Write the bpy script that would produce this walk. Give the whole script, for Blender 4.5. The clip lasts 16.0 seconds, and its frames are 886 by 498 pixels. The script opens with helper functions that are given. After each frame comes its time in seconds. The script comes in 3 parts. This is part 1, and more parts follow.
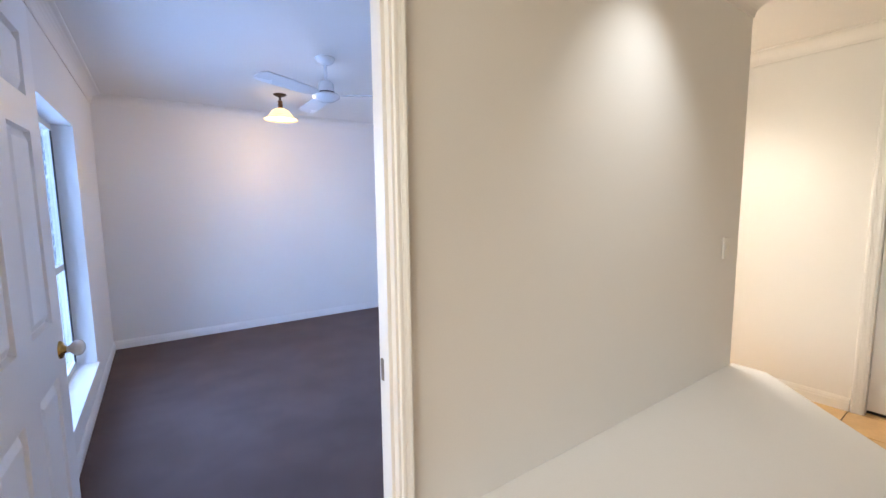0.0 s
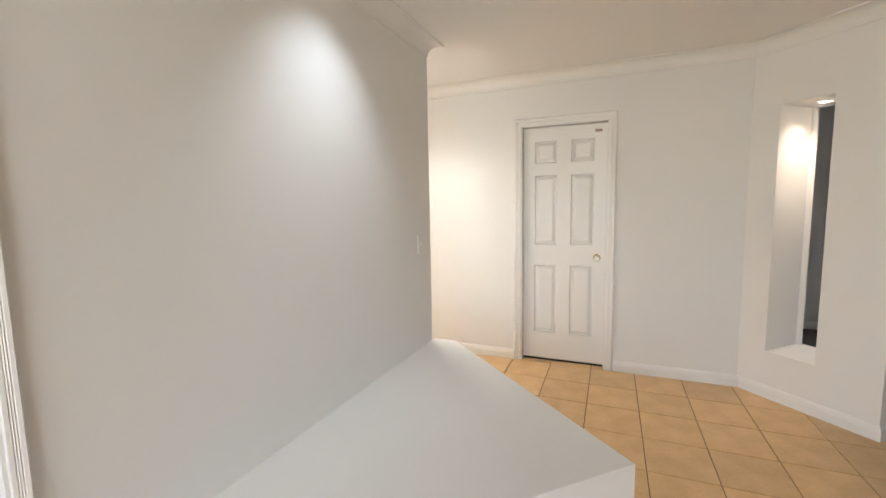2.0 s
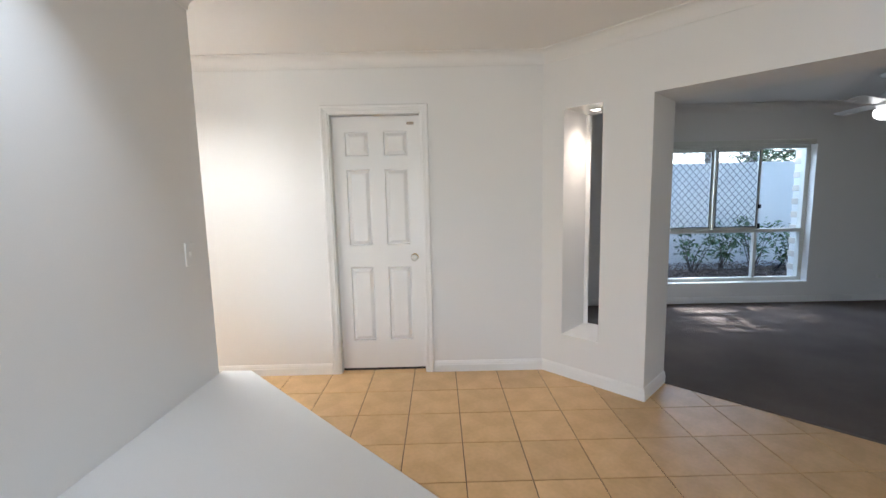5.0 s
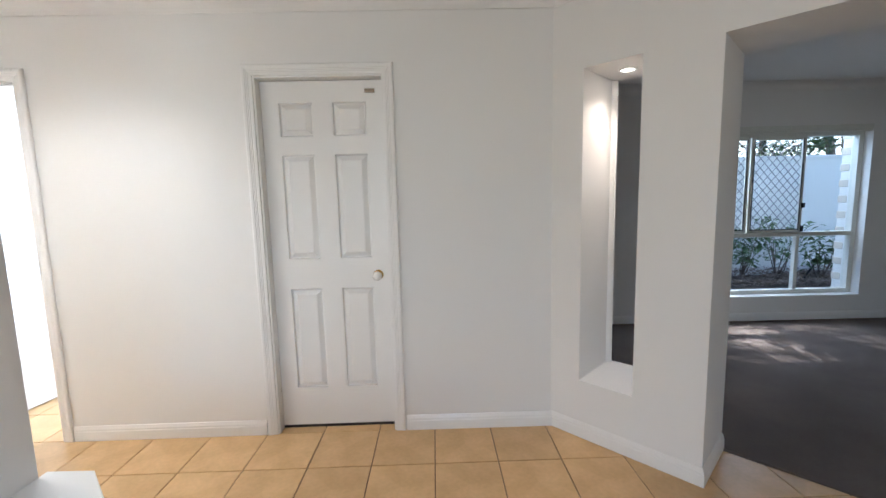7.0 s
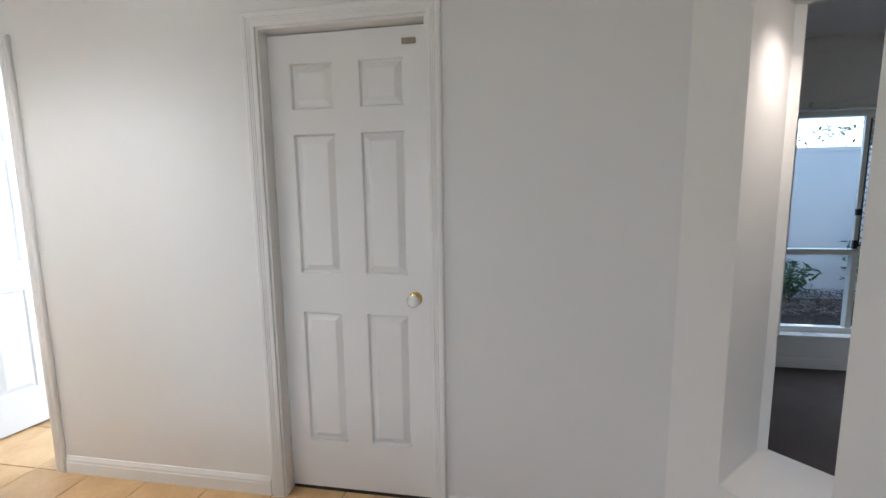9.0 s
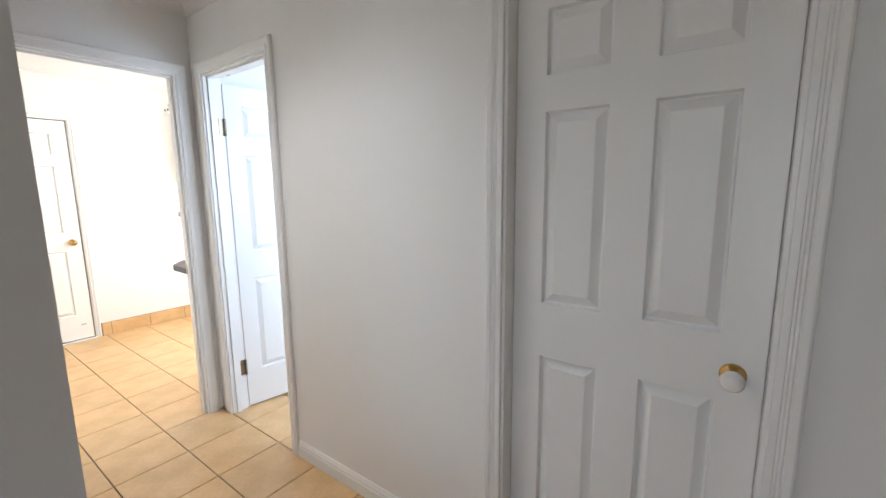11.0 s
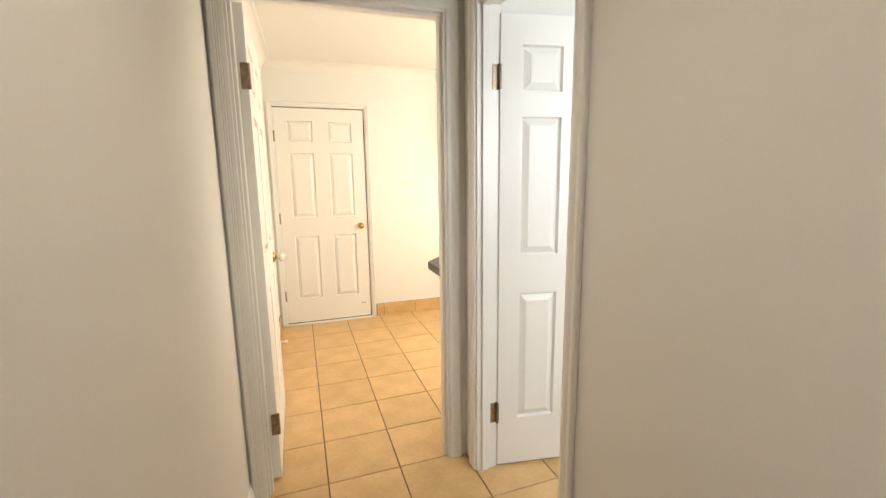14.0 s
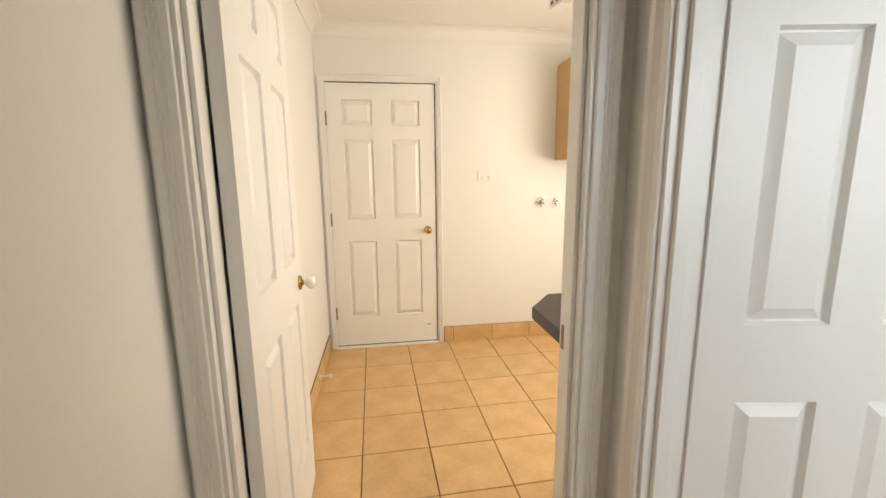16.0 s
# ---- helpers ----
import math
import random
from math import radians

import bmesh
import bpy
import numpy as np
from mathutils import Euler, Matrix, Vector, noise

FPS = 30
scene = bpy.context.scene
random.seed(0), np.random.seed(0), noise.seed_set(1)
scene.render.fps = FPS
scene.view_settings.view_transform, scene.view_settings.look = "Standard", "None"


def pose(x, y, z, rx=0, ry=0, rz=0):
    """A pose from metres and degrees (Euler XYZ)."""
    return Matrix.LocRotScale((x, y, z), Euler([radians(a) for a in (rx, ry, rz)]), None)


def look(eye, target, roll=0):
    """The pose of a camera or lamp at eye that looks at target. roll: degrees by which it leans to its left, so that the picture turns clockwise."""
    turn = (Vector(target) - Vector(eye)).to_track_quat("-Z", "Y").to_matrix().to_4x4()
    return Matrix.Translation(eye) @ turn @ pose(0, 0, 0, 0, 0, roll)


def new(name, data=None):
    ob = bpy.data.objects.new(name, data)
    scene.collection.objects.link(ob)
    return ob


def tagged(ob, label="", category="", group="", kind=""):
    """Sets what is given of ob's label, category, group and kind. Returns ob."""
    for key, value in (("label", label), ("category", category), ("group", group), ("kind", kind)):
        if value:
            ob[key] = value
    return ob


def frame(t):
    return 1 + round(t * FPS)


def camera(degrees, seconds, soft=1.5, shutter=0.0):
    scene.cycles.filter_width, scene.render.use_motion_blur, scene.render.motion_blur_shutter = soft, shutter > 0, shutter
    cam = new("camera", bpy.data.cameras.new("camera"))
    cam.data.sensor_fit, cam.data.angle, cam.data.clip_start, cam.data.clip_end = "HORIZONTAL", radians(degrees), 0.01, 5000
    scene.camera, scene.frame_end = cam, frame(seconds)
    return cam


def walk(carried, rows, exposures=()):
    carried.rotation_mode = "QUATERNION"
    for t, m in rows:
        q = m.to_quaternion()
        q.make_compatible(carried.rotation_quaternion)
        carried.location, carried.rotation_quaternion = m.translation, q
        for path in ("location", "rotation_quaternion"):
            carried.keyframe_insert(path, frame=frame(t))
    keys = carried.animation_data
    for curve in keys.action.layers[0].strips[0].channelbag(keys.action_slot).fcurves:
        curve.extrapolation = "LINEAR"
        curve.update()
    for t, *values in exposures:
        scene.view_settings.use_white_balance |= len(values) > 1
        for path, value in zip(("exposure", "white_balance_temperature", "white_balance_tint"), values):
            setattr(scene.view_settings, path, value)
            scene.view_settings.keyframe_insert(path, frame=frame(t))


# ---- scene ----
cam = camera(94.2, 16.0)
PATH = [
    (0, (0.666, 0.083, 1.41), (1.795, 1.719, 1.193), -0.6),
    (0.5, (0.707, 0.01, 1.426), (2.04, 1.485, 1.202), -0.7),
    (1, (0.742, -0.066, 1.417), (2.269, 1.207, 1.201), -0.9),
    (1.5, (0.765, -0.133, 1.4), (2.459, 0.91, 1.193), -0.9),
    (2, (0.789, -0.168, 1.402), (2.614, 0.623, 1.194), -1.0),
    (2.5, (0.814, -0.219, 1.404), (2.72, 0.349, 1.195), -1.2),
    (3, (0.829, -0.244, 1.405), (2.782, 0.129, 1.194), -1.3),
    (3.5, (0.847, -0.252, 1.401), (2.824, -0.03, 1.191), -1.4),
    (4, (0.881, -0.243, 1.395), (2.866, -0.129, 1.183), -1.4),
    (4.2, (0.916, -0.24, 1.415), (2.901, -0.157, 1.188), -1.3),
    (6.5, (1.85, -0.342, 1.366), (3.837, -0.35, 1.133), -1.4),
    (7, (2.056, -0.375, 1.378), (4.042, -0.374, 1.139), -1.4),
    (7.5, (2.239, -0.438, 1.367), (4.223, -0.405, 1.119), -1.4),
    (8, (2.42, -0.476, 1.356), (4.402, -0.394, 1.106), -1.4),
    (10.3, (3.112, -0.2, 1.424), (4.871, 0.707, 1.133), -0.4),
    (10.5, (3.136, -0.152, 1.429), (4.848, 0.837, 1.126), -0.6),
    (11, (3.232, -0.005, 1.43), (4.801, 1.198, 1.125), -0.6),
    (11.5, (3.314, 0.12, 1.427), (4.728, 1.502, 1.126), -0.5),
    (12, (3.413, 0.234, 1.42), (4.658, 1.77, 1.116), -0.6),
    (12.5, (3.512, 0.356, 1.42), (4.586, 2.014, 1.108), -0.7),
    (13, (3.594, 0.534, 1.375), (4.491, 2.295, 1.065), -0.8),
    (13.5, (3.632, 0.731, 1.36), (4.374, 2.561, 1.046), -0.7),
    (14, (3.669, 0.922, 1.36), (4.277, 2.8, 1.036), -0.8),
    (14.5, (3.701, 1.136, 1.384), (4.204, 3.042, 1.045), -0.6),
    (15, (3.736, 1.35, 1.371), (4.145, 3.278, 1.027), -0.6),
    (15.5, (3.762, 1.579, 1.369), (4.096, 3.521, 1.026), -0.6),
    (16, (3.795, 1.801, 1.349), (4.081, 3.75, 1.006), -0.6),
]
EXPOSURES = [
    (0, 2.02, 6950, 12), (1, 2.02, 6700, 12), (2, 1.98, 6250, 11), (4, 1.98, 5750, 10), (6.5, 1.82, 5600, 10), (8, 1.68, 5550, 10), (10.3, 1.12, 5400, 9), (11, 1.02, 5500, 10),
    (12.5, 0.88, 5450, 11), (13.5, 0.72, 5800, 10), (14.0, 0.60, 7250, 10), (14.5, 0.50, 8000, 11), (15.2, 0.36, 7350, 11), (16, 0.20, 7050, 11),
]
walk(cam, [(t, look(eye, target, roll)) for t, eye, target, roll in PATH], EXPOSURES)

# ---- exposure and light ----
world = bpy.data.worlds.new("sky")
scene.world = world
world.use_nodes = True
wn = world.node_tree
sky = wn.nodes.new("ShaderNodeTexSky")
sky.sky_type, sky.sun_disc = "NISHITA", False
sky.sun_elevation, sky.sun_rotation = radians(55), radians(104)
wn.nodes["Background"].inputs["Strength"].default_value = 0.15
wn.links.new(sky.outputs["Color"], wn.nodes["Background"].inputs["Color"])


def kelvin(k):
    t = k / 100
    r = 1.0 if t <= 66 else min(1, 1.293 * (t - 60) ** -0.1332)
    g = min(1, 0.3901 * math.log(t) - 0.6318) if t <= 66 else 1.13 * (t - 60) ** -0.0755
    b = 1.0 if t >= 66 else max(0.0, 0.5432 * math.log(t - 10) - 1.1962)
    return tuple(max(0, c) ** 2.2 for c in (r, g, b))


def lamp(name, kind, power, matrix, colour, size=0.1, size_y=None, spot=100, blend=0.6):
    data = bpy.data.lights.new(name, kind)
    data.energy, data.color = power, colour
    if kind == "AREA":
        data.size = size
        if size_y:
            data.shape, data.size_y = "RECTANGLE", size_y
    elif kind == "SPOT":
        data.spot_size, data.spot_blend, data.shadow_soft_size = radians(spot), blend, size
    elif kind == "POINT":
        data.shadow_soft_size = size
    ob = new(name, data)
    ob.matrix_world = matrix
    return ob


DAY, WARM = (0.55, 0.75, 1.0), kelvin(3600)
sun_data = bpy.data.lights.new("sun", "SUN")
sun_data.energy, sun_data.angle, sun_data.color = 4.8, radians(0.5), (1.0, 0.95, 0.88)
sun = new("sun", sun_data)
sun.matrix_world = look((30, -8, 44), (0, 0, 0))
# daylight at the bedroom window; the area lamps after it are added
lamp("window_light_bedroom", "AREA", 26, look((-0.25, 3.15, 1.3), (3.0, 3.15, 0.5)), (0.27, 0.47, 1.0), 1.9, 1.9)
# fill from an assumed window, always behind the camera
lamp("fill_light_entry", "AREA", 12.5, look((-1.25, 0.0, 1.3), (3.0, -0.6, 1.2)), (1.0, 0.95, 0.87), 1.8, 2.0)
# bathroom fill, put where it lights the open leaf; no window seen
lamp("fill_light_bathroom", "AREA", 22, look((5.35, 0.93, 1.55), (5.2, 2.6, 1.1)), (0.80, 0.90, 1.0), 1.2, 1.1)
# extra sky fill, hung outside above the living room window, out of view
lamp("sky_fill_living", "AREA", 9, look((6.95, -3.58, 2.35), (4.6, -3.58, 0.3)), (0.72, 0.86, 1.0), 2.3, 0.5)
# added laundry fill, at a window that is only assumed
lamp("fill_light_laundry", "AREA", 34, look((5.92, 3.6, 1.5), (3.4, 3.8, 1.0)), (1.0, 0.94, 0.81), 1.3, 1.2)
# downlights of the entry wall and niche, after a passage fill
# no lamp known in the passage: added to brighten its east wall
lamp("fill_glow_passage", "SPOT", 37, pose(3.62, 1.42, 2.46), (1.0, 0.93, 0.83), 0.2, spot=134, blend=1.0)
lamp("downlight_glow_entry", "SPOT", 7.5, pose(2.30, 0.60, 2.46, 24), (0.88, 0.95, 1.0), 0.05, spot=84, blend=1.0)
lamp("downlight_glow_niche", "SPOT", 9.5, pose(4.338, -1.378, 2.034), (1.0, 0.80, 0.62), 0.07, spot=122, blend=1.0)


# ---- materials ----
def material(name, colour, rough=0.6, metal=0.0, spread=0.06, scale=3.0, grain=60.0, bump=0.1, second=None, depth=0.004, coat=0.0, pieces=0.0):
    """A surface with stains at two scales and fine relief."""
    m = bpy.data.materials.new(name)
    m.use_nodes = True
    nt, b = m.node_tree, m.node_tree.nodes["Principled BSDF"]
    tc = nt.nodes.new("ShaderNodeTexCoord")
    n1, n2 = nt.nodes.new("ShaderNodeTexNoise"), nt.nodes.new("ShaderNodeTexNoise")
    for n, s, d in ((n1, scale, 5), (n2, grain, 3)):
        n.inputs["Scale"].default_value, n.inputs["Detail"].default_value = s, d
        nt.links.new(tc.outputs["Object"], n.inputs["Vector"])
    ramp = nt.nodes.new("ShaderNodeValToRGB")
    lo = second or [c * (1 - spread) for c in colour]
    ramp.color_ramp.elements[0].position, ramp.color_ramp.elements[1].position = 0.34, 0.66
    ramp.color_ramp.elements[0].color, ramp.color_ramp.elements[1].color = (*lo, 1), (*colour, 1)
    nt.links.new(n1.outputs["Fac"], ramp.inputs["Fac"])
    mix = nt.nodes.new("ShaderNodeMix")
    mix.data_type, mix.blend_type = "RGBA", "MULTIPLY"
    mix.inputs[0].default_value = 1.0
    g = nt.nodes.new("ShaderNodeMapRange")
    g.inputs["From Min"].default_value, g.inputs["From Max"].default_value = 0.3, 0.7
    g.inputs["To Min"].default_value, g.inputs["To Max"].default_value = 1 - spread, 1 + spread
    nt.links.new(n2.outputs["Fac"], g.inputs["Value"])
    nt.links.new(ramp.outputs["Color"], mix.inputs[6])
    nt.links.new(g.outputs["Result"], mix.inputs[7])
    out = mix.outputs[2]
    if pieces:
        info, hs, mr = nt.nodes.new("ShaderNodeObjectInfo"), nt.nodes.new("ShaderNodeHueSaturation"), nt.nodes.new("ShaderNodeMapRange")
        mr.inputs["To Min"].default_value, mr.inputs["To Max"].default_value = 1 - pieces, 1 + pieces
        nt.links.new(info.outputs["Random"], mr.inputs["Value"])
        nt.links.new(mr.outputs["Result"], hs.inputs["Value"])
        nt.links.new(out, hs.inputs["Color"])
        out = hs.outputs["Color"]
    nt.links.new(out, b.inputs["Base Color"])
    rr = nt.nodes.new("ShaderNodeMapRange")
    rr.inputs["To Min"].default_value, rr.inputs["To Max"].default_value = max(0, rough - 0.08), min(1, rough + 0.08)
    nt.links.new(n1.outputs["Fac"], rr.inputs["Value"])
    nt.links.new(rr.outputs["Result"], b.inputs["Roughness"])
    bp = nt.nodes.new("ShaderNodeBump")
    bp.inputs["Strength"].default_value, bp.inputs["Distance"].default_value = bump, depth
    nt.links.new(n2.outputs["Fac"], bp.inputs["Height"])
    nt.links.new(bp.outputs["Normal"], b.inputs["Normal"])
    b.inputs["Metallic"].default_value, b.inputs["Coat Weight"].default_value = metal, coat
    return m


def glow(name, colour, strength):
    m = bpy.data.materials.new(name)
    m.use_nodes = True
    b = m.node_tree.nodes["Principled BSDF"]
    b.inputs["Base Color"].default_value = b.inputs["Emission Color"].default_value = (*colour, 1)
    b.inputs["Emission Strength"].default_value, b.inputs["Roughness"].default_value = strength, 0.35
    return m


PAINT = material("wall_paint", (0.80, 0.785, 0.76), 0.55, spread=0.012, scale=1.3, grain=220, bump=0.06, depth=0.001)
CEIL = material("ceiling_paint", (0.80, 0.78, 0.75), 0.7, spread=0.012, scale=1.0, grain=160, bump=0.05, depth=0.001)
GLOSS = material("trim_enamel", (0.83, 0.815, 0.79), 0.3, spread=0.01, scale=2.0, grain=90, bump=0.0, depth=0.001)
DOORP = material("door_enamel", (0.83, 0.815, 0.79), 0.36, spread=0.01, scale=2.5, grain=130, bump=0.05, depth=0.001)
TILE = material("ceramic_tile", (0.69, 0.455, 0.222), 0.36, spread=0.04, scale=6, grain=45, bump=0.06, second=(0.58, 0.362, 0.162), depth=0.002, pieces=0.06)
GROUT = material("grout", (0.12, 0.075, 0.04), 0.9, spread=0.2, scale=8, grain=150, bump=0.3)
CARPET_B = material("bedroom_carpet", (0.150, 0.10, 0.094), 0.98, spread=0.28, scale=2.6, grain=330, bump=0.9, second=(0.115, 0.076, 0.07), depth=0.01)
CARPET_L = material("living_carpet", (0.172, 0.134, 0.112), 0.98, spread=0.28, scale=2.0, grain=330, bump=0.9, second=(0.13, 0.10, 0.082), depth=0.01)
PORC = material("porcelain", (0.82, 0.80, 0.76), 0.12, spread=0.01, bump=0.0, coat=0.4)
BRASS = material("brass", (0.55, 0.36, 0.12), 0.25, 1.0, spread=0.1, scale=20, bump=0.02)
STEEL = material("hinge_metal", (0.34, 0.27, 0.20), 0.38, 1.0, spread=0.15, scale=30, bump=0.05)
CHROME = material("chrome", (0.75, 0.75, 0.76), 0.08, 1.0, spread=0.03, bump=0.0)
DARK = material("dark_plastic", (0.015, 0.015, 0.016), 0.5, spread=0.2)
PLATE = material("plastic_plate", (0.80, 0.78, 0.74), 0.3, spread=0.01, bump=0.0)
LAMI = material("grey_laminate", (0.055, 0.056, 0.066), 0.38, spread=0.1, scale=60, grain=240, bump=0.04)
WOOD = material("beech_laminate", (0.62, 0.40, 0.19), 0.45, spread=0.05, scale=4, grain=70, bump=0.05, second=(0.55, 0.34, 0.15))
ALU = material("window_aluminium", (0.72, 0.72, 0.66), 0.4, 0.0, spread=0.04, scale=10, bump=0.03)
WIRE = material("grille_wire", (0.26, 0.27, 0.27), 0.45, 0.2, spread=0.05, bump=0.02)
# rubber seals, the stick, and the shade drawn in door gaps
BLACK = material("matt_black", (0.02, 0.02, 0.02), 0.6, spread=0.2)
RENDER = material("fence_render", (0.80, 0.79, 0.76), 0.85, spread=0.06, scale=1.5, grain=80, bump=0.4)
BRICK = material("pale_brick", (0.66, 0.60, 0.52), 0.85, spread=0.1, scale=6, grain=90, bump=0.5)
SOIL = material("garden_soil", (0.11, 0.085, 0.06), 0.95, spread=0.4, scale=5, grain=60, bump=1.0, second=(0.06, 0.045, 0.03), depth=0.03)
CHIP = material("bark_chip", (0.30, 0.24, 0.19), 0.9, spread=0.3, scale=15, grain=90, bump=0.5, second=(0.14, 0.1, 0.08))
GRASS = material("lawn", (0.07, 0.11, 0.035), 0.9, spread=0.4, scale=6, grain=200, bump=1.0, second=(0.04, 0.06, 0.02), depth=0.02)
LEAF = material("shrub_leaf", (0.12, 0.19, 0.07), 0.45, spread=0.25, scale=7, grain=50, bump=0.1, second=(0.06, 0.105, 0.04))
LEAF2 = material("tree_leaf", (0.06, 0.10, 0.04), 0.5, spread=0.25, scale=4, grain=40, bump=0.1, second=(0.03, 0.055, 0.025))
BARK = material("bark", (0.20, 0.16, 0.13), 0.9, spread=0.3, scale=9, grain=60, bump=0.9, second=(0.10, 0.08, 0.065), depth=0.02)
BRONZE = material("dark_bronze", (0.05, 0.03, 0.02), 0.4, 0.6, spread=0.2, bump=0.05)
RUST = material("copper_brown", (0.24, 0.10, 0.04), 0.4, 0.5, spread=0.2, bump=0.05)
FANW = material("fan_enamel", (0.80, 0.80, 0.80), 0.25, spread=0.01, bump=0.0)
LED = glow("downlight_lens", (1.0, 0.9, 0.75), 2.5)
BULB = glow("bulb_glass", (1.0, 0.75, 0.35), 7.0)
SHADE = glow("amber_shade", (1.0, 0.72, 0.30), 0.42)
GLOBE = glow("opal_globe", (1.0, 0.93, 0.82), 0.9)
GLASS = bpy.data.materials.new("window_glass")
GLASS.use_nodes = True
gb = GLASS.node_tree.nodes["Principled BSDF"]
gb.inputs["Transmission Weight"].default_value, gb.inputs["Roughness"].default_value, gb.inputs["IOR"].default_value = 1.0, 0.0, 1.1
gb.inputs["Base Color"].default_value = (0.96, 0.98, 0.98, 1)


# ---- mesh tools ----
def mesh_of(name, bm, mat, m=None, parent=None, smooth=False, bevel=0.0):
    bmesh.ops.recalc_face_normals(bm, faces=bm.faces)
    data = bpy.data.meshes.new(name)
    bm.to_mesh(data)
    bm.free()
    data.materials.append(mat)
    if smooth:
        data.shade_smooth()
    ob = new(name, data)
    if parent:
        ob.parent = parent
    if m is not None:
        ob.matrix_basis = m
    if bevel:
        mod = ob.modifiers.new("bevel", "BEVEL")
        mod.width, mod.segments, mod.limit_method, mod.angle_limit = bevel, 2, "ANGLE", radians(50)
    return ob


def add_box(bm, x0, x1, y0, y1, z0, z1, m=None):
    r = bmesh.ops.create_cube(bm, size=1)
    mat = Matrix.Translation(((x0 + x1) / 2, (y0 + y1) / 2, (z0 + z1) / 2)) @ Matrix.Diagonal((x1 - x0, y1 - y0, z1 - z0, 1))
    bmesh.ops.transform(bm, matrix=(m @ mat) if m else mat, verts=r["verts"])


def boxes(name, spans, mat, m=None, parent=None, bevel=0.0):
    bm = bmesh.new()
    for s in spans:
        add_box(bm, *s)
    return mesh_of(name, bm, mat, m, parent, bevel=bevel)


def lathe(name, profile, mat, m=None, parent=None, steps=28, wave=0.0, waves=6):
    """Turns (radius, height) round z."""
    bm, rings = bmesh.new(), []
    for k, (r, z) in enumerate(profile):
        f = k / (len(profile) - 1)
        rings.append([bm.verts.new((r * (1 + wave * f * f * math.cos(waves * a)) * math.cos(a), r * (1 + wave * f * f * math.cos(waves * a)) * math.sin(a), z))
                      for a in (2 * math.pi * i / steps for i in range(steps))])
    for a, b in zip(rings, rings[1:]):
        for i in range(steps):
            bm.faces.new((a[i], a[(i + 1) % steps], b[(i + 1) % steps], b[i]))
    bmesh.ops.remove_doubles(bm, verts=bm.verts, dist=1e-5)
    return mesh_of(name, bm, mat, m, parent, smooth=True)


def prism(name, points, z0, z1, mat, m=None, parent=None, bevel=0.0):
    bm = bmesh.new()
    lo, hi = [bm.verts.new((x, y, z0)) for x, y in points], [bm.verts.new((x, y, z1)) for x, y in points]
    bm.faces.new(lo[::-1])
    bm.faces.new(hi)
    for i in range(len(points)):
        j = (i + 1) % len(points)
        bm.faces.new((lo[i], lo[j], hi[j], hi[i]))
    return mesh_of(name, bm, mat, m, parent, bevel=bevel)


def sweep(name, path, profile, mat, closed=False, kind_of="trim", label=""):
    """Runs a profile (out from the wall to the left of the path, up) along wall lines with mitred corners."""
    pts = [Vector((*p, 0)) for p in path]
    n, rows, bm = len(pts), [], bmesh.new()
    for i, p in enumerate(pts):
        dirs = []
        if closed or i > 0:
            dirs.append((p - pts[i - 1]).normalized())
        if closed or i < n - 1:
            dirs.append((pts[(i + 1) % n] - p).normalized())
        normals = [Vector((-d.y, d.x, 0)) for d in dirs]
        mit = sum(normals, Vector()).normalized()
        mit /= max(0.3, mit.dot(normals[0]))
        rows.append([bm.verts.new(p + mit * u + Vector((0, 0, z))) for u, z in profile])
    k = len(profile)
    for i in range(n if closed else n - 1):
        a, b = rows[i], rows[(i + 1) % n]
        for j in range(k):
            bm.faces.new((a[j], b[j], b[(j + 1) % k], a[(j + 1) % k]))
    if not closed:
        bm.faces.new(rows[0])
        bm.faces.new(rows[-1][::-1])
    return tagged(mesh_of(name, bm, mat), label, kind_of, kind="structure")


SKIRT = [(0, 0), (0.014, 0), (0.014, 0.055), (0.011, 0.062), (0.011, 0.070), (0.007, 0.080), (0.004, 0.088), (0, 0.09)]


def cove(ceiling, size=0.085):
    arc = [(size - size * math.cos(a) * 0.88 - 0.004, ceiling - size + size * 0.9 * math.sin(a)) for a in (math.pi / 2 * i / 7 for i in range(8))]
    return [(-0.001, ceiling - size - 0.004), (0.006, ceiling - size - 0.004)] + [(max(0.006, u), z) for u, z in arc] + [(size + 0.004, ceiling - 0.006), (size + 0.004, ceiling + 0.001), (-0.001, ceiling + 0.001)]


def wall(name, along, a0, a1, b0, b1, top, mat=PAINT, openings=(), bottom=-0.03, label="painted plaster wall"):
    """A wall along x or y from a0 to a1, between b0 and b1, with openings (from, to, sill, head) cut through."""
    spans, at = [], a0
    for o0, o1, sill, head in sorted(openings):
        spans.append((at, o0, bottom, top))
        if sill > 0:
            spans.append((o0, o1, bottom, sill))
        spans.append((o0, o1, head, top))
        at = o1
    spans.append((at, a1, bottom, top))
    bs = [(s0, s1, b0, b1, z0, z1) if along == "x" else (b0, b1, s0, s1, z0, z1) for s0, s1, z0, z1 in spans]
    return tagged(boxes(name, bs, mat), label, "wall", kind="structure")


# ---- setting: walls ----
FOYER, BED, LAUN, LIVE = 2.48, 2.46, 2.43, 2.46
E_X, PW_Y, HW_X, HN_Y = 4.40, 1.054, 3.388, 2.69
DOOR_H = 2.073
SKEW = Matrix.Rotation(radians(1.15), 4, "Z")
EAST = Matrix.Translation((E_X, 0.2875, 0)) @ SKEW @ Matrix.Translation((-E_X, -0.2875, 0))
WEST = Matrix.Translation((HW_X, PW_Y, 0)) @ SKEW @ Matrix.Translation((-HW_X, -PW_Y, 0))


def skew(m, x, y):
    v = m @ Vector((x, y, 0))
    return (v.x, v.y)


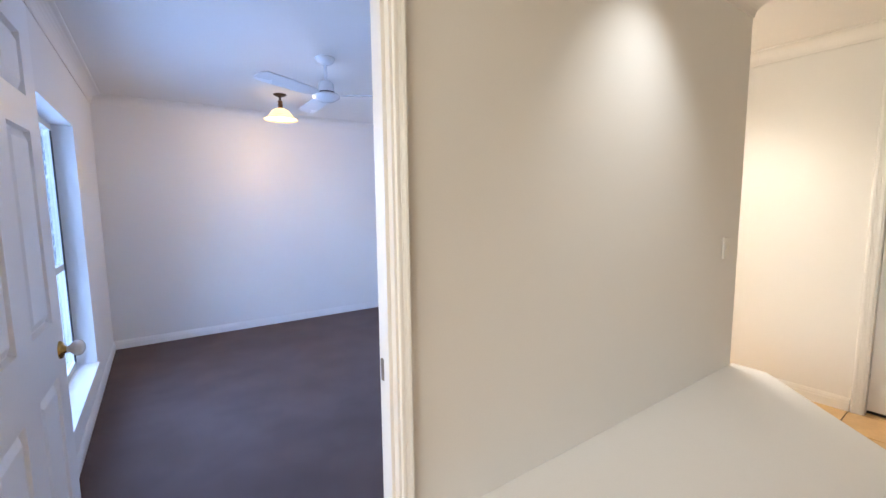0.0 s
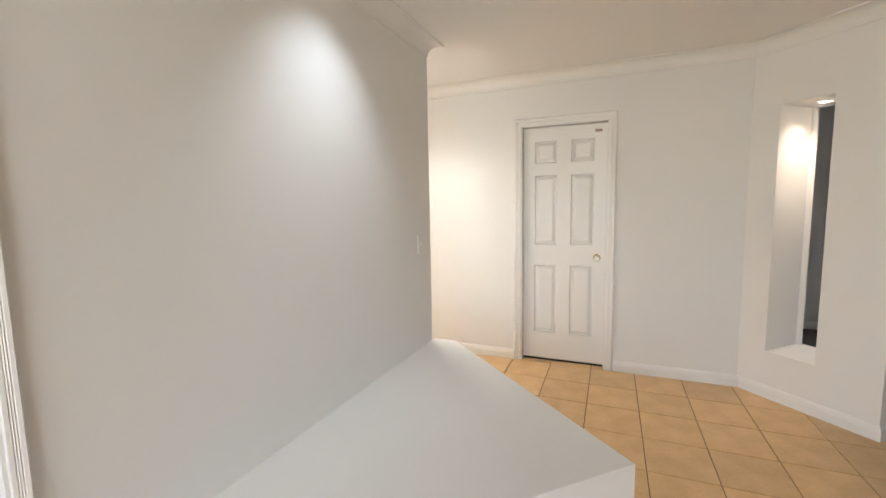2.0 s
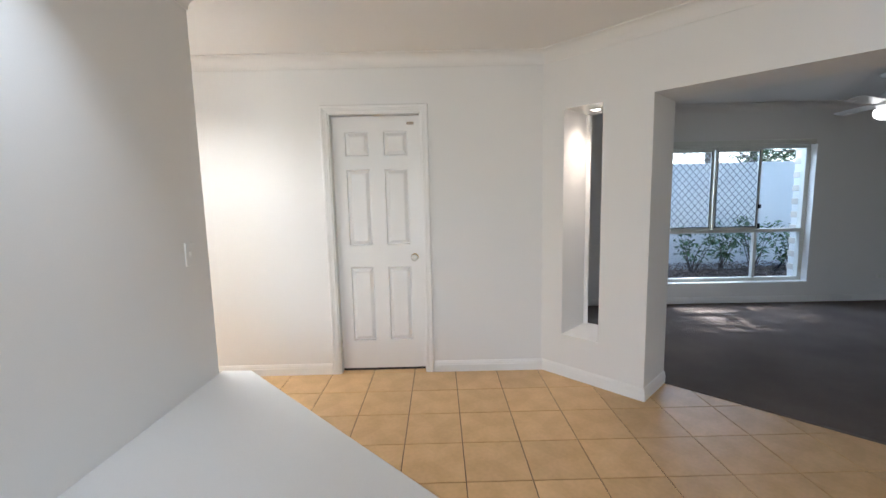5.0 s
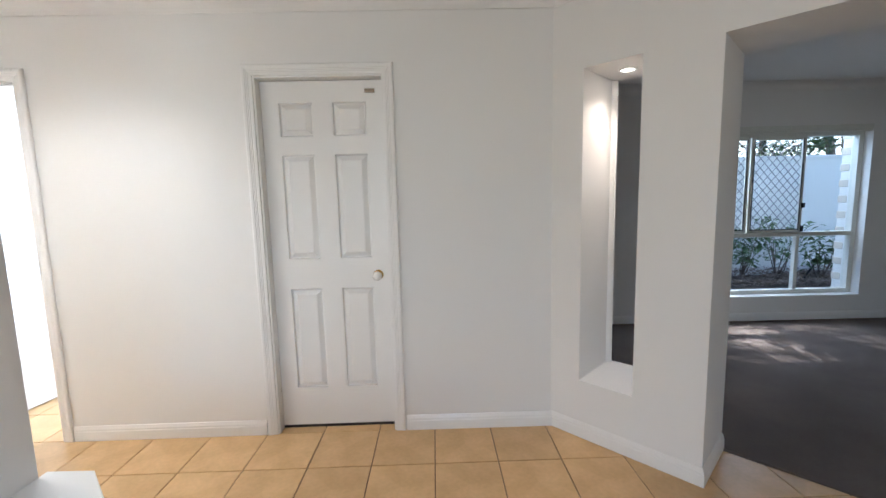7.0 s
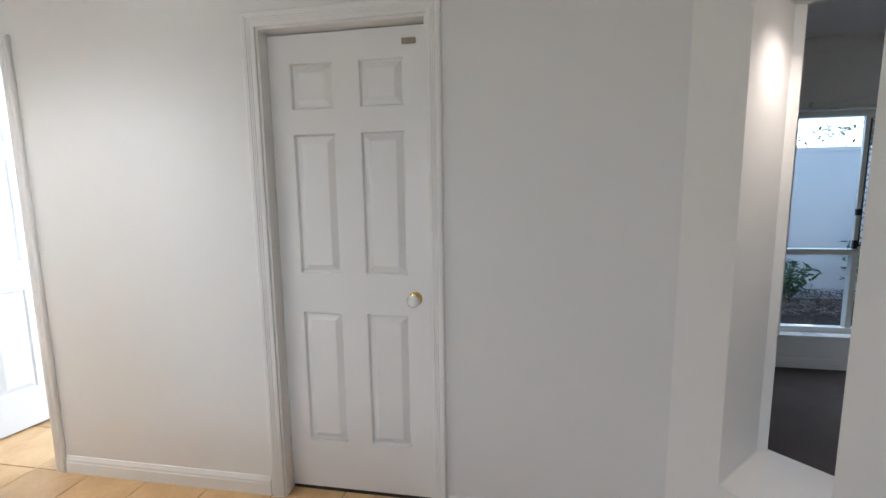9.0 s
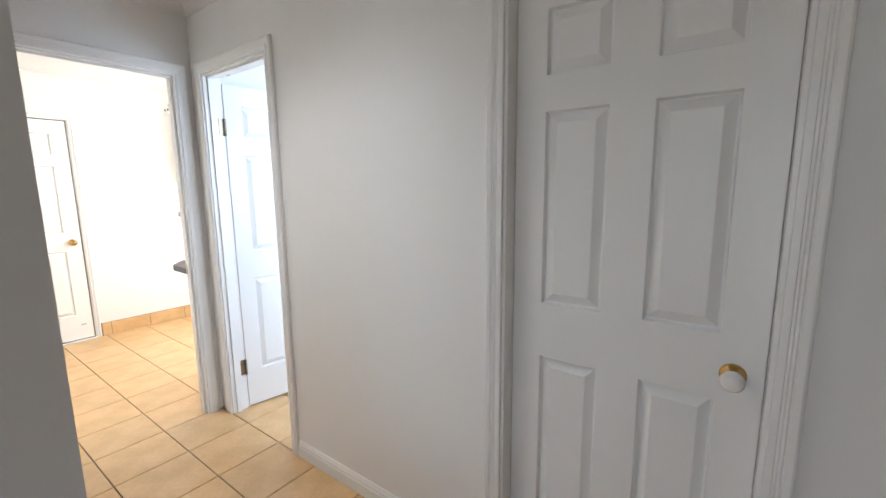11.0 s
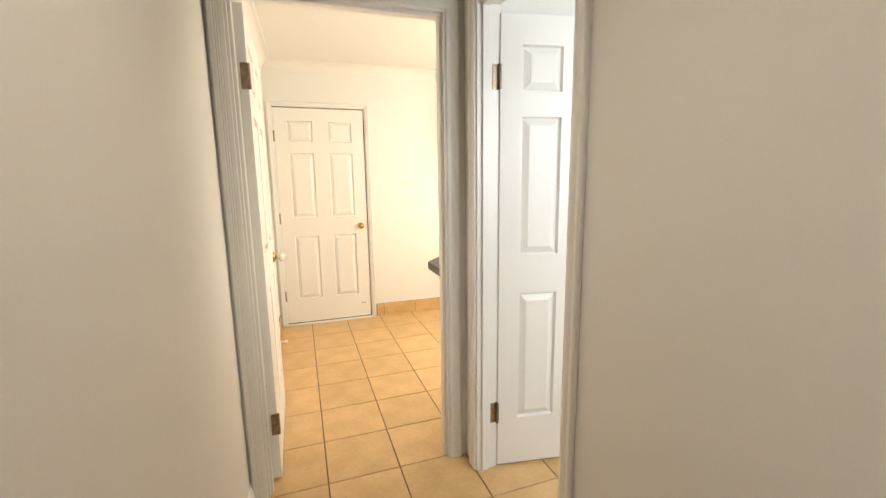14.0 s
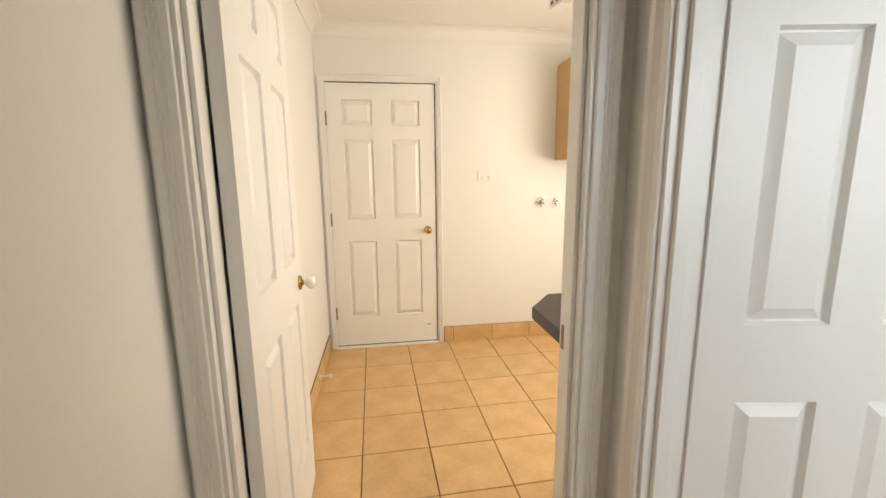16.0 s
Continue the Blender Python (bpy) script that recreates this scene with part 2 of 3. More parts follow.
wall("wall_east", "y", -1.02, HN_Y, E_X, E_X + 0.10, 2.6, openings=[(-0.07, 0.645, 0, DOOR_H), (1.905, 2.568, 0, DOOR_H)], label="off-white plaster wall of the entry and passage").matrix_basis = EAST
wall("wall_passage_end", "x", 3.26, 6.4, HN_Y, HN_Y + 0.10, 2.6, openings=[(3.417, 4.268, 0, DOOR_H)], label="off-white plaster wall at the end of the passage")
wall("wall_bedroom_south", "x", -1.3, HW_X, PW_Y, PW_Y + 0.10, 2.6, openings=[(0.33, 1.19, 0, DOOR_H)], label="off-white plaster wall lit by a downlight")
wall("wall_passage_west", "y", PW_Y + 0.10, HN_Y, HW_X - 0.10, HW_X, 2.6, label="off-white plaster wall of the passage").matrix_basis = WEST
wall("wall_laundry_west", "y", HN_Y + 0.10, 5.03, 3.255, 3.345, 2.6, label="cream plaster wall of the laundry")
wall("wall_laundry_north", "x", 3.255, 6.1, 5.03, 5.15, 2.6, openings=[(3.395, 4.235, 0, 2.06)], label="cream plaster wall of the laundry")
# this wall and its window stay out of view; window assumed
wall("wall_laundry_east", "y", HN_Y + 0.10, 5.03, 6.0, 6.1, 2.6, openings=[(2.95, 4.25, 0.9, 2.1)], label="cream plaster wall of the laundry with an assumed window")
wall("wall_bathroom_east", "y", 0.8, HN_Y, 6.3, 6.4, 2.6, label="white plaster wall")
# the opening here is made up, to go with the bathroom fill
wall("wall_bathroom_south", "x", 4.44, 6.3, 0.8, 0.9, 2.6, openings=[(4.75, 5.95, 1.0, 2.1)], label="white plaster wall with a window opening")
wall("wall_bedroom_west", "y", PW_Y + 0.10, 5.3, 0.0, 0.22, 2.6, openings=[(2.3, 4.0, 0.26, 1.98)], label="white plaster wall with a window opening")
wall("wall_bedroom_north", "x", 0.22, 3.26, 5.2, 5.3, 2.6, label="white plaster wall of the bedroom")
wall("wall_bedroom_east", "y", PW_Y + 0.10, 5.2, 3.16, 3.25, 2.6, label="white plaster wall of the bedroom")
# opening assumed, unseen: cut for the entry fill light
wall("wall_entry_west", "y", -3.3, PW_Y, -1.4, -1.3, 2.6, openings=[(-0.95, 0.95, 0.25, 2.3)], label="off-white plaster wall with an assumed window")
wall("wall_entry_south", "x", -1.4, 2.2, -3.4, -3.3, 2.6, label="off-white plaster wall")
wall("wall_living_east", "y", -7.2, -1.3, 6.35, 6.57, 2.6, openings=[(-4.79, -2.45, 0.27, 1.98)], label="white plaster wall with a wide window")
wall("wall_living_north", "x", 4.55, 6.35, -1.42, -1.30, 2.6, label="white plaster wall of the living room")
wall("wall_living_south", "x", 1.9, 6.57, -7.3, -7.2, 2.6, label="white plaster wall of the living room")
wall("wall_living_west", "y", -7.2, -3.3, 1.9, 2.0, 2.6, label="white plaster wall of the living room")

# unseen sheets over the two assumed windows, added to block the sun
tagged(boxes("sun_block_laundry", [(6.07, 6.09, 2.9, 4.3, 0.85, 2.15)], ALU), "pale sheet added to shut out sun and sky", "blind", kind="structure")
tagged(boxes("sun_block_bathroom", [(4.7, 6.0, 0.81, 0.83, 0.95, 2.15)], ALU), "pale sheet added to shut out sun and sky", "blind", kind="structure")

# thick wall at 45 degrees with a slot niche, and the wide opening beside it
CX, CY, TH = 4.41, -1.02, 0.405
DIAG = Matrix.Translation((CX, CY, 0)) @ Matrix.Rotation(radians(-135), 4, "Z")
N0, N1, NZ0, NZ1, PEND, OEND = 0.157, 0.452, 0.335, 2.04, 0.78, 3.05
tagged(boxes("wall_diagonal", [(-0.1, N0, 0, TH, -0.03, 2.6), (N1, PEND, 0, TH, -0.03, 2.6), (N0, N1, 0, TH, -0.03, NZ0), (N0, N1, 0, TH, NZ1, 2.6),
                               (PEND, OEND, 0, TH, 2.04, 2.6), (OEND, 3.7, 0, TH, -0.03, 2.6)], PAINT, DIAG),
       "thick off-white angled wall with a tall slot niche", "wall", kind="structure")


def diag(s, d=0.0):
    v = DIAG @ Vector((s, d, 0))
    return (v.x, v.y)


# ceilings
for nm, x0, x1, y0, y1, z in (("ceiling_entry", -1.4, 4.5, -3.4, PW_Y + 0.05, FOYER), ("ceiling_passage", HW_X - 0.05, 4.45, PW_Y + 0.05, HN_Y + 0.05, FOYER), ("ceiling_bedroom", 0.1, 3.2, PW_Y + 0.06, 5.25, BED),
                              ("ceiling_laundry", 3.3, 6.05, HN_Y + 0.06, 5.08, LAUN), ("ceiling_bathroom", 4.46, 6.35, 0.85, HN_Y + 0.04, LAUN)):
    tagged(boxes(nm, [(x0, x1, y0, y1, z, z + 0.1)], CEIL), "flat white plasterboard ceiling", "ceiling", kind="structure")
tagged(prism("ceiling_living", [(6.45, -1.35), (4.66, -1.35), diag(3.0, TH - 0.03), (1.95, -3.3), (1.95, -7.25), (6.45, -7.25)], LIVE, LIVE + 0.1, CEIL), "flat white plasterboard ceiling", "ceiling", kind="structure")
tagged(boxes("roof", [(-1.6, 6.9, -7.5, 5.5, 2.62, 2.75)], RENDER), "plain flat roof slab", "roof", kind="structure")

# cornices and skirting boards
P_ENTRY = [skew(WEST, HW_X, HN_Y), (HW_X, PW_Y), (-1.3, PW_Y), (-1.3, -3.3), (2.12, -3.3), (4.418, -1.012), skew(EAST, E_X, HN_Y)]
sweep("cornice_entry", P_ENTRY, cove(FOYER), CEIL, closed=True, kind_of="cornice", label="white coved plaster cornice")
sweep("cornice_bedroom", [(0.22, PW_Y + 0.1), (3.16, PW_Y + 0.1), (3.16, 5.2), (0.22, 5.2)], cove(BED), CEIL, closed=True, kind_of="cornice", label="white coved plaster cornice")
sweep("cornice_laundry", [(3.345, HN_Y + 0.1), (6.0, HN_Y + 0.1), (6.0, 5.03), (3.345, 5.03)], cove(LAUN), CEIL, closed=True, kind_of="cornice", label="white coved plaster cornice")
sweep("cornice_living", [(4.58, -1.42), diag(3.2, TH), (2.0, -3.4), (2.0, -7.2), (6.35, -7.2), (6.35, -1.42)], cove(LIVE), CEIL, closed=True, kind_of="cornice", label="white coved plaster cornice")
WB = "white painted skirting board"
for nm, path in (("baseboard_1", [diag(PEND, TH), diag(PEND), (4.42, -1.012), skew(EAST, E_X, -0.131)]), ("baseboard_2", [skew(EAST, E_X, 0.706), skew(EAST, E_X, 1.844)]), ("baseboard_3", [skew(WEST, HW_X, HN_Y), (HW_X, PW_Y), (3.36, PW_Y)]),
                 ("baseboard_4", [(1.25, PW_Y + 0.1), (3.16, PW_Y + 0.1), (3.16, 5.2), (0.22, 5.2), (0.22, PW_Y + 0.1)]), ("baseboard_5", [(2.0, -7.2), (6.35, -7.2), (6.35, -1.42), (4.66, -1.42)])):
    sweep(nm, path, SKIRT, GLOSS, kind_of="skirting board", label=WB)

# floors
tagged(boxes("floor", [(-1.4, 4.5, -3.4, 1.19, -0.13, -0.006), (3.2, 6.4, 1.19, 5.15, -0.13, -0.006), (4.5, 6.4, 0.8, 1.19, -0.13, -0.006)], GROUT), "tan ceramic floor tiles with dark grout", "floor", kind="structure")
FLOOR = bpy.data.objects["floor"]
tagged(boxes("carpet_bedroom", [(0.1, 3.2, PW_Y + 0.045, 5.25, -0.13, 0.006)], CARPET_B), "dark grey-brown cut pile carpet", "carpet", kind="structure")
tagged(prism("carpet_living", [(6.45, -1.35), (4.70, -1.35), diag(0.0, TH - 0.01), diag(3.3, TH - 0.01), (1.95, -3.5), (1.95, -7.25), (6.45, -7.25)], -0.13, 0.008, CARPET_L), "dark grey-brown cut pile carpet", "carpet", kind="structure")


# ---- doors ----
def door_leaf(width, height, parent, thick=0.036):
    """Six raised panels on both faces; local x along the leaf from its hinge, y its thickness."""
    bm = bmesh.new()
    st, mid = 0.101 * width / 0.72, 0.118 * width / 0.72
    pw = (width - 2 * st - mid) / 2
    xs = [0, st, st + pw, st + pw + mid, width - st, width]
    zs = [z * height / 2.04 for z in (0, 0.235, 0.855, 1.03, 1.635, 1.735, 1.955 - 0.03, 2.04)]
    for side in (0, 1):
        def v(x, z, d):
            return bm.verts.new((x, d if side == 0 else thick - d, z))
        for i in range(5):
            for j in range(7):
                x0, x1, z0, z1 = xs[i], xs[i + 1], zs[j], zs[j + 1]
                if i in (1, 3) and j in (1, 3, 5):
                    rings = [[v(a, b, d) for a, b in ((x0 + e, z0 + e), (x1 - e, z0 + e), (x1 - e, z1 - e), (x0 + e, z1 - e))]
                             for e, d in ((0, 0), (0.002, 0.0), (0.007, 0.015), (0.011, 0.0155), (0.038, 0.001), (0.040, 0.0008))]
                    for a, b in zip(rings, rings[1:]):
                        for k in range(4):
                            bm.faces.new((a[k], a[(k + 1) % 4], b[(k + 1) % 4], b[k]))
                    bm.faces.new(rings[-1])
                else:
                    bm.faces.new([v(a, b, 0) for a, b in ((x0, z0), (x1, z0), (x1, z1), (x0, z1))])
    for (xa, za), (xb, zb) in (((0, 0), (width, 0)), ((width, 0), (width, height)), ((width, height), (0, height)), ((0, height), (0, 0))):
        bm.faces.new([bm.verts.new(p) for p in ((xa, 0, za), (xb, 0, zb), (xb, thick, zb), (xa, thick, za))])
    bmesh.ops.remove_doubles(bm, verts=bm.verts, dist=1e-4)
    return mesh_of("leaf", bm, DOORP, None, parent)


def knob(parent, x, z, side, thick=0.036, ball=PORC, rose=BRASS):
    """A round knob on its rose; side -1 is the face at y = 0."""
    y = 0 if side < 0 else thick
    m = Matrix.Translation((x, y, z)) @ Matrix.Rotation(radians(90 if side < 0 else -90), 4, "X")
    k = lathe("knob", [(0, 0.066), (0.012, 0.065), (0.021, 0.060), (0.027, 0.050), (0.027, 0.043), (0.021, 0.033), (0.012, 0.027), (0.010, 0.018)], ball, m, parent, 24)
    tagged(k, "white porcelain knob" if ball is PORC else "brass knob")
    r = lathe("rose", [(0.010, 0.020), (0.013, 0.012), (0.026, 0.009), (0.030, 0.003), (0.030, 0.0)], rose, m, parent, 24)
    tagged(r, "round brass rose")


def hinge(parent, x, y, z, h=0.10):
    bm = bmesh.new()
    for k in range(5):
        r = bmesh.ops.create_cone(bm, cap_ends=True, segments=12, radius1=0.0068, radius2=0.0068, depth=h / 5 - 0.0015)
        bmesh.ops.translate(bm, vec=(0, 0, -h / 2 + h / 5 * (k + 0.5)), verts=r["verts"])
    add_box(bm, -0.0025, -0.0005, 0.0, 0.03, -h / 2, h / 2)
    for zz in (-0.3, 0.0, 0.3):
        add_box(bm, -0.0035, -0.0025, 0.013, 0.019, zz * h - 0.003, zz * h + 0.003)
    tagged(mesh_of("hinge", bm, STEEL, Matrix.Translation((x, y, z)), parent), "worn metal butt hinge")


ARCH = [(0.004, 0), (0.004, 0.009), (0.006, 0.011), (0.020, 0.0125), (0.022, 0.0105), (0.027, 0.0135), (0.030, 0.0115), (0.035, 0.0145), (0.038, 0.0125), (0.042, 0.0155), (0.055, 0.0175), (0.060, 0.0145), (0.062, 0.010), (0.062, 0)]


def door_frame(name, m, width, height, depth, stop=None, faces=(1,), label="white moulded door architrave and jamb", aw=1.0):
    """Jamb lining and architraves. Local x along the wall from the opening's middle, -y out of the wall face, y into it."""
    root = tagged(new(name), label, "door frame", kind="structure")
    root.matrix_basis = m
    w = width / 2
    boxes("jamb", [(-w, -w + 0.014, -0.002, depth + 0.002, -0.004, height), (w - 0.014, w, -0.002, depth + 0.002, -0.004, height), (-w + 0.014, w - 0.014, -0.002, depth + 0.002, height - 0.014, height)], GLOSS, None, root, 0.001)
    if stop is not None:
        s0, s1 = stop
        boxes("door_stop", [(-w + 0.014, -w + 0.026, s0, s1, -0.004, height - 0.014), (w - 0.026, w - 0.014, s0, s1, -0.004, height - 0.014), (-w + 0.026, w - 0.026, s0, s1, height - 0.026, height - 0.014)], GLOSS, None, root, 0.0015)
    for f in faces:
        bm, rows = bmesh.new(), []
        for u, v in ARCH:
            u = u * aw
            y = -v - 0.0015 if f == 1 else depth + v + 0.0015
            rows.append([bm.verts.new(p) for p in ((-w - u + 0.008, y, -0.004), (-w - u + 0.008, y, height + u - 0.008), (w + u - 0.008, y, height + u - 0.008), (w + u - 0.008, y, -0.004))])
        for a, b in zip(rows, rows[1:] + rows[:1]):
            for k in range(3):
                bm.faces.new((a[k], a[k + 1], b[k + 1], b[k]))
        bm.faces.new([r[0] for r in rows])
        bm.faces.new([r[3] for r in rows][::-1])
        mesh_of("architrave", bm, GLOSS, None, root)
    return root


def door(name, m, width, label, height=2.04, knobs=(-1, 1), ball=PORC, hinges=(), kz=0.925):
    root = tagged(new(name), label, "door", kind="structure")
    root.matrix_basis = m
    door_leaf(width, height, root)
    for s in knobs:
        knob(root, width - 0.065, kz, s, ball=ball)
    for x, y, z in hinges:
        hinge(root, x, y, z)
    return root


R = lambda a: Matrix.Rotation(radians(a), 4, "Z")
T = Matrix.Translation
# cupboard door in the entry, shut
door_frame("door_frame_1", EAST @ T((E_X, 0.2875, 0)) @ R(-90), 0.715, DOOR_H, 0.10, stop=(0.099, 0.101))
door("door_1", EAST @ T((E_X + 0.058, 0.629, 0.020)) @ R(-90), 0.683, "white six-panel door, shut, with a porcelain knob", height=2.034, knobs=(-1,))
d1 = bpy.data.objects["door_1"]
tagged(boxes("catch", [(0.585, 0.64, -0.012, 0, 1.965, 1.985), (0.592, 0.633, -0.0125, -0.011, 1.97, 1.98)], STEEL, None, d1, 0.002), "small metal catch")
# shade in the gap under the leaf, drawn as a black strip
tagged(boxes("door_gap_shade", [(4.462, 4.5, -0.05, 0.63, -0.004, 0.017)], BLACK), "black strip drawn as the shade under the shut door", "door seal", kind="structure").matrix_basis = EAST
# bathroom door, standing open into the bathroom
door_frame("door_frame_2", EAST @ T((E_X, 2.2365, 0)) @ R(-90), 0.663, DOOR_H, 0.10, stop=(0.02, 0.052), faces=(1, 2))
door("door_2", EAST @ T((E_X + 0.100, 2.546, 0.012)) @ R(-10), 0.66, "white six-panel door standing open with a porcelain knob", height=2.015, hinges=[(-0.003, -0.004, 0.27), (-0.003, -0.004, 1.77)])
for z_ in (0.282, 1.782):
    tagged(boxes("hinge_plate", [(-0.3177, -0.3150, 0.066, 0.099, z_ - 0.05, z_ + 0.05)], STEEL, None, bpy.data.objects["door_frame_2"], 0.001), "worn metal hinge plate")
# laundry door, standing open into the laundry against its wall
door_frame("door_frame_3", T((3.8425, HN_Y, 0)), 0.851, DOOR_H, 0.10, stop=(0.02, 0.052), faces=(1, 2))
door("door_3", T((3.473, HN_Y + 0.107, 0.012)) @ R(91.6), 0.75, "white six-panel door standing open with a porcelain knob", hinges=[(-0.003, -0.004, 0.27), (-0.003, -0.004, 1.77)])
# door to the garage in the laundry's far wall, shut
door_frame("door_frame_4", T((3.815, 5.03, 0)), 0.84, 2.06, 0.12, aw=0.62)
door("door_4", T((3.412, 5.036, 0.016)), 0.802, "cream six-panel door, shut, with a brass knob", height=2.021, knobs=(-1,), ball=BRASS, hinges=[(-0.002, -0.004, 0.27), (-0.002, -0.004, 1.02), (-0.002, -0.004, 1.77)])
# black strips set in the gap as its shade, top and right
tagged(boxes("rebate_shade", [(4.2150, 4.2205, 5.050, 5.075, 0.0, 2.045), (3.405, 4.2150, 5.050, 5.075, 2.0385, 2.045)], BLACK), "black strips drawn as the shade round the shut door", "door seal", kind="structure")
# bedroom door, standing open into the bedroom
door_frame("door_frame_5", T((0.76, PW_Y, 0)), 0.86, DOOR_H, 0.10, stop=(0.02, 0.052), faces=(1, 2), aw=0.58)
door("door_5", T((0.345, PW_Y + 0.105, 0.012)) @ R(88.5), 0.82, "white six-panel door standing open with a porcelain knob", hinges=[(-0.003, -0.004, 0.27), (-0.003, -0.004, 1.77)])

# ---- entry ----
LEDGE_Z = 0.452
tagged(prism("ledge", [(1.066, PW_Y), (2.36, -0.24), (3.42, 0.885), (3.42, PW_Y)], -0.004, LEDGE_Z, PAINT, bevel=0.004), "low boxed white ledge along the wall", "ledge", kind="structure")
tagged(boxes("light_switch", [(3.185, 3.257, PW_Y - 0.009, PW_Y, 1.095, 1.213)], PLATE, bevel=0.003), "white plastic light switch on the wall", "light switch")
boxes("rocker", [(3.213, 3.229, PW_Y - 0.0135, PW_Y - 0.008, 1.143, 1.166)], PLATE, None, bpy.data.objects["light_switch"], 0.001)


def downlight(m, label):
    root = tagged(new("downlight"), label, "downlight")
    root.matrix_basis = m
    lathe("ring", [(0.034, -0.002), (0.036, -0.006), (0.046, -0.005), (0.048, 0.0), (0.034, 0.0), (0.034, -0.002)], GLOSS, None, root)
    lathe("lens", [(0.0, -0.0015), (0.034, -0.0015), (0.034, 0.0)], LED, None, root)
    return root


nx_, ny_ = diag((N0 + N1) / 2, TH / 2)
downlight(T((nx_, ny_, NZ1)), "small round recessed downlight in the niche")
# made-up fixture for the passage fill lamp
downlight(T((3.62, 1.42, FOYER)), "small round recessed downlight in the ceiling, out of view")
downlight(T((2.30, 0.80, FOYER)), "small round recessed downlight in the ceiling, out of view")


# ---- windows ----
def bar(bm, y0, y1, z0, z1, x, d=0.045):
    add_box(bm, x - d / 2, x + d / 2, y0, y1, z0, z1)


def security_grille(name, root, x, y0, y1, z0, z1, step=0.085):
    """Diamond wires, as a mesh of thin square rods in a flat frame."""
    bm = bmesh.new()
    ry, rz = step * 0.5, step * 0.56
    for sgn in (1, -1):
        k0, k1 = int(-(z1 - z0) / rz) - 2, int((y1 - y0) / ry / 1) + int((z1 - z0) / rz) + 2
        for k in range(k0, k1):
            # points where the slanted line enters and leaves the rectangle
            pts = []
            for f in (0.0, 1.0):
                yy = k * step + sgn * (f - 0.5) * (z1 - z0) * ry / rz
                pts.append((yy, f * (z1 - z0)))
            (ya, za), (yb, zb) = pts
            t0, t1 = 0.0, 1.0
            dy = yb - ya
            lo, hi = sorted(((0 - ya) / dy, (y1 - y0 - ya) / dy))
            t0, t1 = max(t0, lo), min(t1, hi)
            if t1 - t0 < 0.02:
                continue
            a, b = Vector((x + 0.002 * sgn, y0 + ya + dy * t0, z0 + (zb - za) * t0)), Vector((x + 0.002 * sgn, y0 + ya + dy * t1, z0 + (zb - za) * t1))
            mid, d = (a + b) / 2, (b - a)
            m = Matrix.Translation(mid) @ d.to_track_quat("Z", "X").to_matrix().to_4x4() @ Matrix.Diagonal((0.006, 0.006, d.length, 1))
            r = bmesh.ops.create_cube(bm, size=1)
            bmesh.ops.transform(bm, matrix=m, verts=r["verts"])
    return tagged(mesh_of(name, bm, WIRE, None, root), "diamond security grille", kind="stuff")


def glass(root, x, y0, y1, z0, z1):
    g = boxes("pane", [(x - 0.002, x + 0.002, y0, y1, z0, z1)], GLASS, None, root)
    g.visible_shadow = False


def living_window():
    y0, y1, z0, z1, x, rail = -4.79, -2.45, 0.27, 1.98, 6.475, 0.895
    root = tagged(new("window_1"), "pale aluminium sliding window with diamond security grilles", "window", kind="structure")
    bm = bmesh.new()
    for a, b, c, d in ((y0, y0 + 0.05, z0, z1), (y1 - 0.05, y1, z0, z1), (y0 + 0.05, y1 - 0.05, z0, z0 + 0.045), (y0 + 0.05, y1 - 0.05, z1 - 0.04, z1)):
        bar(bm, a, b, c, d, x, 0.07)
    bar(bm, y0 + 0.05, y1 - 0.05, rail, rail + 0.045, x, 0.085)
    for y in (-2.975, -4.185):
        bar(bm, y - 0.019, y + 0.019, z0 + 0.045, rail, x, 0.05)
    mesh_of("frame", bm, ALU, None, root, bevel=0.002)
    for a, b in ((-3.61, -2.945), (-4.20, -3.625)):
        bm = bmesh.new()
        c, d = rail + 0.047, z1 - 0.042
        bar(bm, a, a + 0.032, c, d, x - 0.018, 0.026)
        bar(bm, b - 0.032, b, c, d, x - 0.018, 0.026)
        bar(bm, a + 0.032, b - 0.032, c, c + 0.03, x - 0.018, 0.026)
        bar(bm, a + 0.032, b - 0.032, d - 0.03, d, x - 0.018, 0.026)
        mesh_of("sash", bm, ALU, None, root, bevel=0.0015)
        boxes("seal", [(x - 0.036, x - 0.031, a + 0.028, a + 0.036, c + 0.02, d - 0.02), (x - 0.036, x - 0.031, b - 0.036, b - 0.028, c + 0.02, d - 0.02), (x - 0.036, x - 0.031, a + 0.036, b - 0.036, c + 0.024, c + 0.034)], BLACK, None, root)
        security_grille("grille", root, x - 0.01, a + 0.034, b - 0.034, c + 0.03, d - 0.03)
    boxes("latch", [(x - 0.05, x - 0.03, -4.215, -4.185, 1.20, 1.25), (x - 0.05, x - 0.03, -4.215, -4.19, 0.945, 1.01), (x - 0.05, x - 0.03, -2.965, -2.935, 1.20, 1.25), (x - 0.05, x - 0.03, -2.965, -2.935, 0.945, 1.01)], DARK, None, root, 0.003)
    for a, b, c, d in ((y0 + 0.05, -4.2, rail + 0.045, z1 - 0.04), (-2.945, y1 - 0.05, rail + 0.045, z1 - 0.04), (y0 + 0.05, -4.204, z0 + 0.045, rail), (-4.166, -2.994, z0 + 0.045, rail), (-2.956, y1 - 0.05, z0 + 0.045, rail), (-4.2, -2.945, rail + 0.045, z1 - 0.04)):
        glass(root, x + 0.012, a, b, c, d)
    boxes("sill", [(6.335, x - 0.037, y0 - 0.012, y1 + 0.012, z0 - 0.022, z0 + 0.002)], GLOSS, None, root, 0.003)


